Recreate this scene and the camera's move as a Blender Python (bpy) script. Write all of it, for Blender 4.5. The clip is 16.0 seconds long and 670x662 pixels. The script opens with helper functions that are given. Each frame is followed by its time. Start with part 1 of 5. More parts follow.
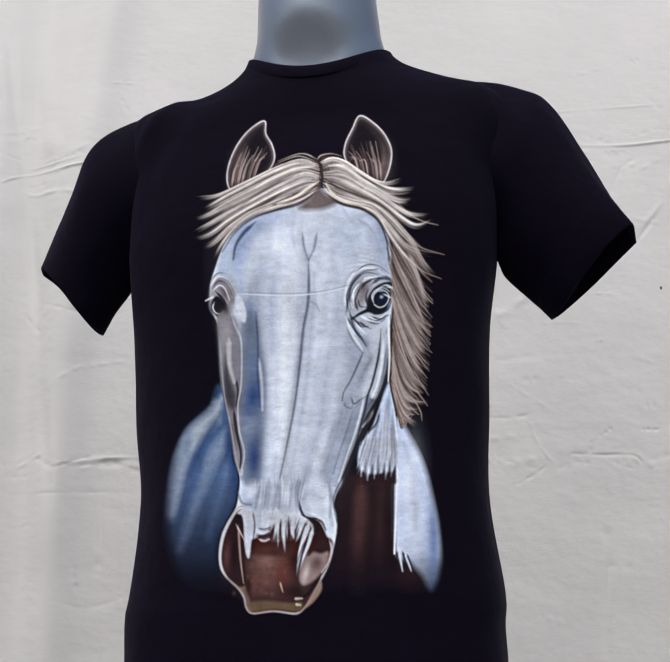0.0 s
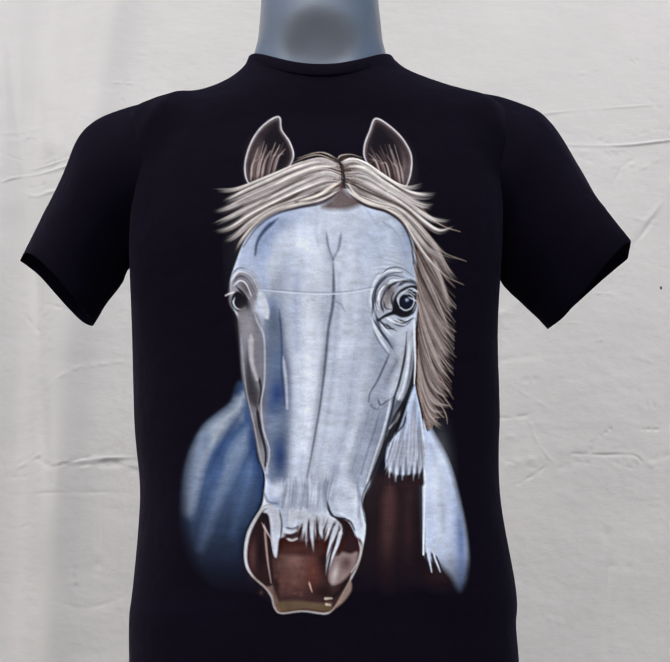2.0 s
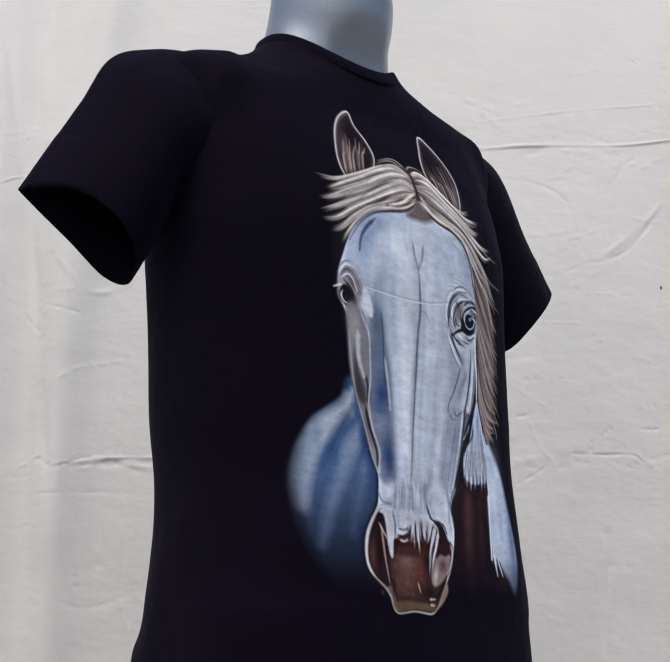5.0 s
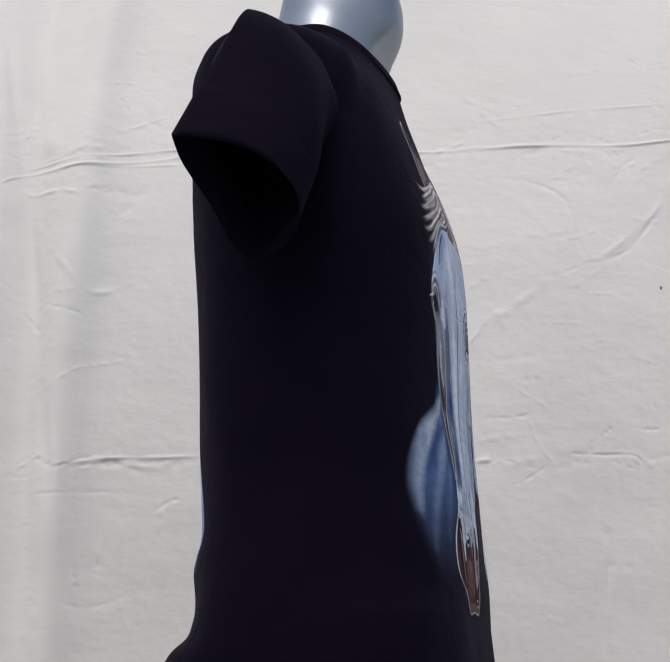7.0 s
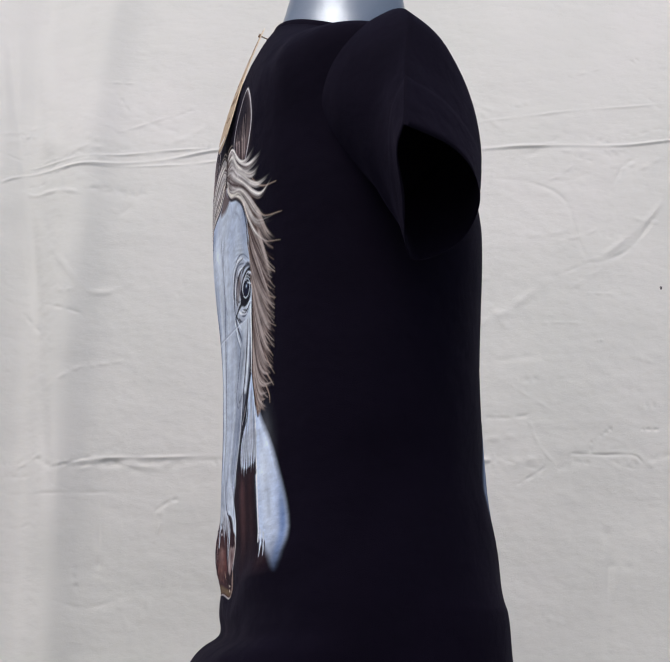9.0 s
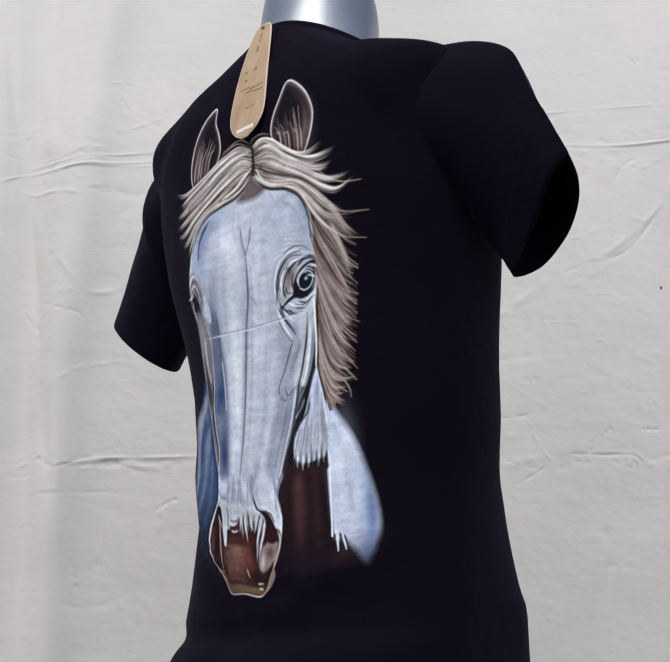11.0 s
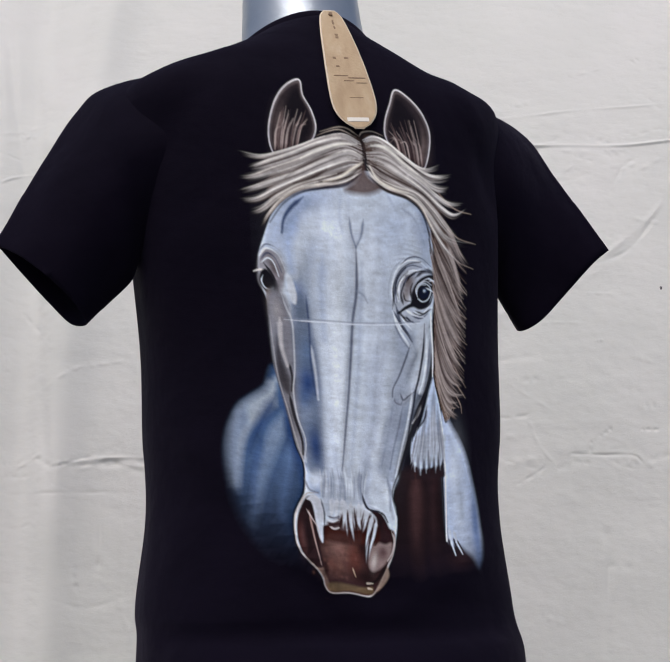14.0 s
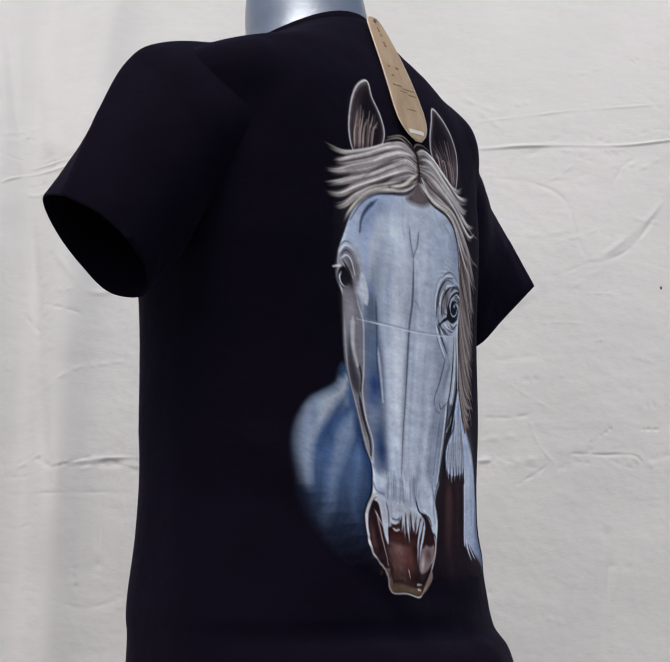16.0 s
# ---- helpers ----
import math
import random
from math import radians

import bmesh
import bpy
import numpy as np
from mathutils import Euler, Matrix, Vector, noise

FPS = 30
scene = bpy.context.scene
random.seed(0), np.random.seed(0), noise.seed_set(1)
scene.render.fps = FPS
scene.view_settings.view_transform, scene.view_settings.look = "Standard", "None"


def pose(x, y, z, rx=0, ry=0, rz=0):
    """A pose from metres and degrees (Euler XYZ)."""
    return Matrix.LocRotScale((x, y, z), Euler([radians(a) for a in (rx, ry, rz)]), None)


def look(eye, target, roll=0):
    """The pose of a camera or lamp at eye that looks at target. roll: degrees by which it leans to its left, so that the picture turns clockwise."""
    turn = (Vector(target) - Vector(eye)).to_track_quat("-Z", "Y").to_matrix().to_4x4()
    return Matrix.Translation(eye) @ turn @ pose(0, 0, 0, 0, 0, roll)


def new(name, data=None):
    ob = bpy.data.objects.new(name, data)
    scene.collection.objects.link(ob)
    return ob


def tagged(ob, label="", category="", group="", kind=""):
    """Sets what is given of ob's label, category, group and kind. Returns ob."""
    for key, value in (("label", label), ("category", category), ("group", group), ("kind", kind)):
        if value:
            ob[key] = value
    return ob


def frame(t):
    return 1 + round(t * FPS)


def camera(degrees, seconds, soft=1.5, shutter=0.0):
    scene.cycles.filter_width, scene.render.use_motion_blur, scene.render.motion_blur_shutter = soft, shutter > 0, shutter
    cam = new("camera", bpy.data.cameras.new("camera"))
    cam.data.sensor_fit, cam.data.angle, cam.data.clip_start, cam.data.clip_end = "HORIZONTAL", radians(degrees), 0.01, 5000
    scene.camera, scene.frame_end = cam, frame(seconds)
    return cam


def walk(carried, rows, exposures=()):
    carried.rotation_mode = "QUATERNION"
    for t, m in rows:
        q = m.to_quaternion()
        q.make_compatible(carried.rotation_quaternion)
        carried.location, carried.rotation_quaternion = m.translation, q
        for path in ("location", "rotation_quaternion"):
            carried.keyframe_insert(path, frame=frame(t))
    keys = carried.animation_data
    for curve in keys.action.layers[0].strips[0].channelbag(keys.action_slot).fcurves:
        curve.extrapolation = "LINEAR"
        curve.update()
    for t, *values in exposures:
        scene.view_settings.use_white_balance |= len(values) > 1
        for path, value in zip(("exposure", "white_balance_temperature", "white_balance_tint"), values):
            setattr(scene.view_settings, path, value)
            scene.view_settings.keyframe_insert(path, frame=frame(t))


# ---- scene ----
EYE_Z = 0.9                       # height of the lens over the floor
BODY_Z = 0.931                    # height that the figure's own heights count from
cam = camera(30.27, 16.0, soft=1.5)
STAND = pose(0, -1.386, EYE_Z, 90 + 13.64, 0, -0.25)
walk(cam, [(0.0, STAND), (16.0, STAND)])

# ---- light ----
world = bpy.data.worlds.new("sky")
scene.world = world
world.use_nodes = True
wn = world.node_tree.nodes
sky = wn.new("ShaderNodeTexSky")
sky.sky_type, sky.sun_disc = "NISHITA", False
sky.sun_elevation, sky.sun_rotation = radians(58), radians(200)
sky.dust_density, sky.air_density = 3.0, 1.0
world.node_tree.links.new(sky.outputs[0], wn["Background"].inputs[0])
wn["Background"].inputs[1].default_value = 0.13
sun_data = bpy.data.lights.new("sun", "SUN")
sun_data.energy, sun_data.angle, sun_data.color = 1.5, radians(35), (1.0, 0.965, 0.93)
sun = new("sun", sun_data)
sun.matrix_world = look((-1.2, -3.2, 5.5), (0, 0, 0))
scene.view_settings.exposure = 0.06


# ---- materials ----
def material(name, colour, rough=0.8, metal=0.0):
    m = bpy.data.materials.new(name)
    m.use_nodes = True
    b = m.node_tree.nodes["Principled BSDF"]
    b.inputs["Base Color"].default_value = (*colour, 1)
    b.inputs["Roughness"].default_value = rough
    b.inputs["Metallic"].default_value = metal
    return m


def node(m, kind, **ins):
    n = m.node_tree.nodes.new(kind)
    for k, v in ins.items():
        n.inputs[k.replace("_", " ")].default_value = v
    return n


def wire(m, a, b):
    m.node_tree.links.new(a, b)


def bsdf(m):
    return m.node_tree.nodes["Principled BSDF"]


def bumped(m, heights, distance=0.001, strength=1.0):
    """Chains bump nodes from (socket, distance) pairs into the normal."""
    last = None
    for h, d in heights:
        b = node(m, "ShaderNodeBump", Strength=strength, Distance=d)
        wire(m, h, b.inputs["Height"])
        if last:
            wire(m, last, b.inputs["Normal"])
        last = b.outputs["Normal"]
    wire(m, last, bsdf(m).inputs["Normal"])


def noise_tex(m, scale, detail=4.0, stretch=None, rough=0.55):
    tc = m.node_tree.nodes.new("ShaderNodeTexCoord")
    n = node(m, "ShaderNodeTexNoise", Scale=scale, Detail=detail, Roughness=rough)
    src = tc.outputs["Object"]
    if stretch:
        mp = m.node_tree.nodes.new("ShaderNodeMapping")
        mp.inputs["Scale"].default_value = stretch
        wire(m, src, mp.inputs["Vector"])
        src = mp.outputs["Vector"]
    wire(m, src, n.inputs["Vector"])
    return n.outputs["Fac"]


def ramp(m, fac, stops):
    r = m.node_tree.nodes.new("ShaderNodeValToRGB")
    while len(r.color_ramp.elements) < len(stops):
        r.color_ramp.elements.new(0.5)
    for e, (p, c) in zip(r.color_ramp.elements, stops):
        e.position, e.color = p, (*c, 1)
    wire(m, fac, r.inputs["Fac"])
    return r.outputs["Color"]


SHIRT_BLACK = (0.0025, 0.00125, 0.0059)


def cotton_material():
    m = material("black_cotton", SHIRT_BLACK, 0.9)
    wire(m, ramp(m, noise_tex(m, 14, 5), [(0.3, (0.0021, 0.0010, 0.0052)), (0.7, (0.0029, 0.0015, 0.0066))]),
         bsdf(m).inputs["Base Color"])
    bsdf(m).inputs["Sheen Weight"].default_value = 0.024
    bsdf(m).inputs["Sheen Tint"].default_value = (0.66, 0.54, 1.0, 1)
    bsdf(m).inputs["Sheen Roughness"].default_value = 0.5
    bsdf(m).inputs["Specular IOR Level"].default_value = 0.08
    bumped(m, [(noise_tex(m, 900, 2), 0.0004), (noise_tex(m, 18, 3), 0.004)])
    return m


def sheet_material():
    m = material("cream_sheet", (0.62, 0.59, 0.54), 0.85)
    wire(m, ramp(m, noise_tex(m, 2.2, 6), [(0.3, (0.600, 0.590, 0.555)), (0.5, (0.630, 0.613, 0.582)), (0.72, (0.664, 0.636, 0.613))]),
         bsdf(m).inputs["Base Color"])
    bumped(m, [(noise_tex(m, 700, 2), 0.0002), (noise_tex(m, 15, 6, (0.7, 1, 1.3), 0.6), 0.0026), (noise_tex(m, 4, 4, (1, 1, 1.2), 0.5), 0.013)])
    return m


def plastic_material():
    m = material("grey_plastic", (0.28, 0.31, 0.36), 0.34, 0.5)
    wire(m, ramp(m, noise_tex(m, 9, 5), [(0.3, (0.255, 0.285, 0.33)), (0.7, (0.315, 0.35, 0.40))]), bsdf(m).inputs["Base Color"])
    wire(m, ramp(m, noise_tex(m, 26, 5), [(0.3, (0.30, 0.30, 0.30)), (0.7, (0.42, 0.42, 0.42))]), bsdf(m).inputs["Roughness"])
    bsdf(m).inputs["Specular IOR Level"].default_value = 0.8
    bumped(m, [(noise_tex(m, 160, 3), 0.0003)])
    return m


def ground_material():
    m = material("concrete", (0.3, 0.29, 0.27), 0.9)
    wire(m, ramp(m, noise_tex(m, 3, 8), [(0.3, (0.22, 0.215, 0.205)), (0.7, (0.32, 0.312, 0.30))]), bsdf(m).inputs["Base Color"])
    bumped(m, [(noise_tex(m, 60, 5), 0.004)])
    return m


def wall_material():
    m = material("wall_plaster", (0.55, 0.53, 0.5), 0.9)
    wire(m, ramp(m, noise_tex(m, 1.6, 7), [(0.3, (0.48, 0.46, 0.43)), (0.7, (0.58, 0.56, 0.53))]), bsdf(m).inputs["Base Color"])
    bumped(m, [(noise_tex(m, 40, 5), 0.004)])
    return m


def print_material():
    m = material("screen_print", (0.5, 0.5, 0.5), 0.85)
    a = m.node_tree.nodes.new("ShaderNodeVertexColor")
    a.layer_name = "ink"
    wire(m, a.outputs["Color"], bsdf(m).inputs["Base Color"])
    bsdf(m).inputs["Specular IOR Level"].default_value = 0.08
    bsdf(m).inputs["Sheen Weight"].default_value = 0.024
    bsdf(m).inputs["Sheen Tint"].default_value = (0.66, 0.54, 1.0, 1)
    bsdf(m).inputs["Sheen Roughness"].default_value = 0.5
    bumped(m, [(noise_tex(m, 900, 2), 0.0004), (noise_tex(m, 18, 3), 0.004), (noise_tex(m, 60, 4, (0.5, 1, 2.0)), 0.0005)])
    return m


def card_material():
    m = material("tan_card", (0.5, 0.38, 0.24), 0.55)
    wire(m, ramp(m, noise_tex(m, 60, 6, (1, 1, 0.4)), [(0.3, (0.42, 0.285, 0.165)), (0.55, (0.50, 0.355, 0.215)), (0.75, (0.56, 0.43, 0.29))]), bsdf(m).inputs["Base Color"])
    bumped(m, [(noise_tex(m, 300, 4), 0.0004)])
    return m


CARD, CARD_EDGE, WHITE_STRIP, TEXT = card_material(), material("card_edge", (0.70, 0.58, 0.43), 0.6), material("white_gloss", (0.80, 0.74, 0.66), 0.3), material("tag_print", (0.24, 0.15, 0.09), 0.7)
COTTON, SHEET, PLASTIC = cotton_material(), sheet_material(), plastic_material()
GROUND, WALL, INK = ground_material(), wall_material(), print_material()


# ---- mesh helpers ----
def part(name, bm, mat, parent=None, label=""):
    me = bpy.data.meshes.new(name)
    bm.normal_update()
    bm.to_mesh(me)
    bm.free()
    me.materials.append(mat)
    ob = new(name, me)
    if parent:
        ob.parent = parent
    if label:
        tagged(ob, label)
    return ob


def smooth(bm):
    for f in bm.faces:
        f.smooth = True
    return bm


def box(bm, cx, cy, cz, sx, sy, sz):
    r = bmesh.ops.create_cube(bm, size=1.0)
    for v in r["verts"]:
        v.co = Vector((cx + v.co.x * sx, cy + v.co.y * sy, cz + v.co.z * sz))
    return r["verts"]


def loft(rings, closed=True, cap_first=False, cap_last=False):
    """A bmesh skinned over equal rings of points."""
    bm = bmesh.new()
    rows = [[bm.verts.new(p) for p in ring] for ring in rings]
    n = len(rows[0])
    for a, b in zip(rows, rows[1:]):
        for i in range(n if closed else n - 1):
            j = (i + 1) % n
            bm.faces.new((a[i], a[j], b[j], b[i]))
    if cap_first:
        bm.faces.new(rows[0][::-1])
    if cap_last:
        bm.faces.new(rows[-1])
    return smooth(bm)


def spline(keys, t):
    """Catmull-Rom through rows of numbers, t from 0 to len(keys) - 1."""
    k = np.asarray(keys, float)
    i = min(max(int(math.floor(t)), 0), len(k) - 2)
    f = t - i
    p1, p2 = k[i], k[i + 1]
    m1 = (p2 - k[i - 1]) / 2 if i > 0 else p2 - p1
    m2 = (k[i + 2] - p1) / 2 if i + 2 < len(k) else p2 - p1
    return (2 * f**3 - 3 * f**2 + 1) * p1 + (f**3 - 2 * f**2 + f) * m1 + (3 * f**2 - 2 * f**3) * p2 + (f**3 - f**2) * m2


# ---- the setting ----
def make_ground():
    bm = bmesh.new()
    bmesh.ops.create_grid(bm, x_segments=8, y_segments=8, size=400)
    tagged(part("ground", bm, GROUND), "grey concrete ground of the yard", "ground", kind="structure")


def make_wall():
    bm = bmesh.new()
    box(bm, 0, 1.85, 1.6, 9.0, 0.2, 3.2)
    tagged(part("wall_back", bm, WALL), "plain plastered wall behind the hung sheet", "wall", kind="structure")


SHEET_Y = 0.8
CREASES = ([(0.004, 0.005, [(-0.642, 0.847), (-0.595, 0.867), (-0.479, 0.877), (-0.329, 0.892), (-0.213, 0.918), (-0.061, 0.927)]),
     (0.0025, 0.004, [(-0.596, 0.882), (-0.414, 0.902), (-0.331, 0.913), (-0.213, 0.923)]),
     (0.002, 0.004, [(-0.478, 0.874), (-0.295, 0.882), (-0.178, 0.898)]),
     (0.004, 0.005, [(0.108, 0.911), (0.226, 0.914), (0.362, 0.924), (0.447, 0.928), (0.575, 0.93), (0.678, 0.946), (0.749, 0.957)]),
     (0.002, 0.004, [(0.243, 0.919), (0.397, 0.93), (0.457, 0.935)]),
     (0.0015, 0.005, [(0.281, 0.982), (0.403, 0.999), (0.473, 1.01), (0.605, 1.025), (0.692, 1.038)])]
    + [(0.0025, 0.005, [(-0.455, 0.289), (-0.413, 0.297), (-0.357, 0.3), (-0.304, 0.3), (-0.191, 0.304)]),
     (-0.001, 0.006, [(-0.581, 0.266), (-0.529, 0.268)]),
     (-0.001, 0.005, [(-0.579, 0.236), (-0.467, 0.236), (-0.369, 0.24)]),
     (-0.0025, 0.004, [(0.424, 0.306), (0.477, 0.304), (0.538, 0.304), (0.559, 0.286)]),
     (-0.002, 0.004, [(0.556, 0.351), (0.591, 0.351)]),
     (-0.0018, 0.007, [(0.315, 0.853), (0.397, 0.839), (0.452, 0.8), (0.469, 0.716), (0.487, 0.671)]),
     (0.0022, 0.01, [(0.488, 0.672), (0.541, 0.707), (0.614, 0.772), (0.662, 0.839)])]
    + [(0.0022, 0.014, [(0.289, 0.545), (0.339, 0.583), (0.414, 0.64)]),
     (-0.0015, 0.007, [(0.536, 0.81), (0.569, 0.879), (0.606, 0.904)]),
     (-0.0018, 0.007, [(0.487, 0.666), (0.565, 0.702), (0.642, 0.8)]),
     (0.002, 0.01, [(-0.545, 0.723), (-0.499, 0.669), (-0.454, 0.617), (-0.414, 0.608), (-0.352, 0.634)]),
     (0.003, 0.007, [(-0.589, 0.82), (-0.523, 0.823), (-0.464, 0.808)]),
     (-0.002, 0.012, [(-0.404, 0.21), (-0.402, 0.129), (-0.406, 0.092)]),
     (-0.002, 0.014, [(0.474, 0.188), (0.483, 0.129), (0.47, -0.05)]),
     (0.0012, 0.005, [(-0.457, 1.075), (-0.388, 1.081)])]
    + [(0.0012, 0.005, [(-0.461, 1.266), (-0.332, 1.253)]),
     (-0.0015, 0.006, [(-0.429, 1.052), (-0.398, 1.003)]),
     (0.001, 0.004, [(0.476, 0.609), (0.531, 0.609)]),
     (0.0012, 0.004, [(0.484, 0.516), (0.5, 0.518)]),
     (0.001, 0.006, [(-0.435, 0.466), (-0.366, 0.478)]),
     (-0.006, 0.02, [(-0.706, 1.348), (-0.627, 0.98), (-0.561, 0.687), (-0.518, 0.433), (-0.487, 0.202)]),
     (0.006, 0.03, [(-0.636, 1.348), (-0.574, 1.035), (-0.537, 0.877)])])


def make_sheet():
    """A hung sheet with ironed-in folds, soft drapes and crumples; its upper part leans back."""
    xs = np.concatenate([np.linspace(-1.5, -0.70, 30, endpoint=False), np.linspace(-0.70, 0.72, 720), np.linspace(0.72, 1.5, 30)[1:]])
    zs = np.concatenate([np.linspace(0.02, 0.76, 30, endpoint=False), np.linspace(0.76, 2.10, 690), np.linspace(2.10, 2.75, 20)[1:]])
    x, z = np.meshgrid(xs, zs)
    zr = z - EYE_Z
    d = 0.012 * np.sin(3.1 * x + 0.8 + 0.6 * zr) + 0.006 * np.sin(7.3 * x - 1.9 * zr) + 0.004 * np.sin(5 * zr + 4 * x)
    d += 0.022 * np.exp(-((x + 0.50 - 0.03 * zr) / 0.05) ** 2) - 0.020 * np.exp(-((x + 0.585 - 0.06 * (0.9 - zr)) / 0.045) ** 2)
    rng = np.random.default_rng(11)
    ways = [(high * 1.0, wide * 0.62, way) for high, wide, way in CREASES]
    for i in range(210):     # short crumples, most of them along the ironed folds
        cx, cz = rng.uniform(-0.66, 0.70), (0.0, 0.0, 0.29, 0.0)[i % 4]
        cz = cz or rng.uniform(0.0, 1.15)
        if i % 4 == 1:
            cz = 0.90 + 0.04 * rng.normal()
        long, tilt = rng.uniform(0.015, 0.06), rng.normal(0.1, 0.35 if i % 4 else 0.8)
        dx, dz = long * math.cos(tilt), long * math.sin(tilt)
        ways.append((rng.choice([-1, 1]) * rng.uniform(0.0005, 0.0016), rng.uniform(0.003, 0.007), [(cx - dx, cz - dz), (cx + 0.2 * dz, cz + rng.normal(0, 0.004)), (cx + dx, cz + dz)]))
    zrs = zs - EYE_Z
    for high, wide, way in ways:
        pts = [spline(way, t) for t in np.linspace(0, len(way) - 1, 6 * len(way))]
        px, pz = [p[0] for p in pts], [p[1] for p in pts]
        i0, i1 = np.searchsorted(xs, (min(px) - 3 * wide, max(px) + 3 * wide))
        j0, j1 = np.searchsorted(zrs, (min(pz) - 3 * wide, max(pz) + 3 * wide))
        gx, gz = x[j0:j1, i0:i1], zr[j0:j1, i0:i1]
        near = np.full(gx.shape, 9.0)
        along = np.zeros(gx.shape)
        for n, ((ax, az), (bx, bz)) in enumerate(zip(pts, pts[1:])):
            dx, dz = bx - ax, bz - az
            f = np.clip(((gx - ax) * dx + (gz - az) * dz) / (dx * dx + dz * dz + 1e-12), 0, 1)
            e = np.hypot(gx - ax - f * dx, gz - az - f * dz)
            m = e < near
            near[m], along[m] = e[m], (n + f[m]) / (len(pts) - 1)
        d[j0:j1, i0:i1] += high * np.exp(-(near / wide) ** 2) * (0.6 + 0.4 * np.sin(17 * along + 400 * wide)) * np.clip(8 * along, 0, 1) * np.clip(8 * (1 - along), 0, 1)
    y = SHEET_Y - d + 0.19 * np.maximum(0, zr - 0.2) ** 2
    nx, nz = len(xs), len(zs)
    verts = np.stack([x, y, z], -1).reshape(-1, 3)
    i = np.arange(nx * nz).reshape(nz, nx)
    faces = np.stack([i[:-1, :-1], i[:-1, 1:], i[1:, 1:], i[1:, :-1]], -1).reshape(-1, 4)
    me = bpy.data.meshes.new("backdrop_sheet")
    me.from_pydata(verts.tolist(), [], faces.tolist())
    me.polygons.foreach_set("use_smooth", np.ones(len(faces), bool))
    me.materials.append(SHEET)
    sheet = tagged(new("backdrop_sheet", me), "creased cream cotton sheet hung as a backdrop", "backdrop")
    j, i = int(np.argmin(abs(zs - EYE_Z - 0.622))), int(np.argmin(abs(xs - 0.617)))
    bm = bmesh.new()
    bm.faces.new([bm.verts.new((x[j, i] + 0.0028 * r * math.cos(a), y[j, i] - 0.0012, z[j, i] + 0.0036 * r * math.sin(a))) for a, r in
                  ((0.0, 0.8), (0.8, 1.0), (1.6, 0.9), (2.4, 1.1), (3.1, 0.8), (3.9, 0.9), (4.7, 1.1), (5.5, 0.9))])
    part("stain", bm, material("dark_stain", (0.12, 0.11, 0.11), 0.9), sheet, "small dark speck on the cloth")


# ---- the mannequin ----
def ring_points(cx, hw, yf, yb, yc, zs, zf, zb, n, count=96, boxy=0.0, corner=0.0, flank=0.0, tail=0.0, hollow=0.0):
    """One closed ring round the body: half width, depth to front and back, heights at side, front and back."""
    out = []
    for k in range(count):
        a = 2 * math.pi * k / count
        c, s = math.cos(a), math.sin(a)
        if s < 0:
            m = n + (boxy + corner if c > 0 else boxy * (1 - flank) - 0.12 * flank + tail)
        else:
            m = n - 0.1 - (0.4 * flank if c > 0 else 0.0)
        x = cx + hw * math.copysign(abs(c) ** (2 / m), c)
        q = abs(s) ** (2 / m)
        w = s * s
        mid = yc - 0.05 * hollow * max(c, 0.0)
        if s < 0:
            y, zz = mid - (yf + mid) * q, zs + (zf - zs) * w
        else:
            y, zz = mid + (yb - mid) * q, zs + (zb - zs) * w
        out.append(Vector((x, y, zz + BODY_Z)))
    return out


NECK = [  # cx, hw, yf, yb, yc, z side, z front, z back, n
    (-0.012, 0.150, 0.075, 0.080, -0.005, 0.560, 0.530, 0.600, 2.2),
    (-0.012, 0.095, 0.072, 0.068, -0.004, 0.615, 0.572, 0.640, 2.0),
    (-0.012, 0.078, 0.077, 0.064, -0.006, 0.655, 0.612, 0.668, 2.0),
    (-0.012, 0.0735, 0.090, 0.057, -0.010, 0.685, 0.655, 0.692, 2.1),
    (-0.0125, 0.0712, 0.092, 0.051, -0.014, 0.712, 0.690, 0.715, 2.2),
    (-0.0125, 0.0695, 0.084, 0.046, -0.016, 0.735, 0.722, 0.735, 2.2),
    (-0.0125, 0.060, 0.068, 0.044, -0.014, 0.748, 0.740, 0.746, 2.2),
    (-0.0125, 0.030, 0.035, 0.020, -0.012, 0.752, 0.748, 0.750, 2.0),
]
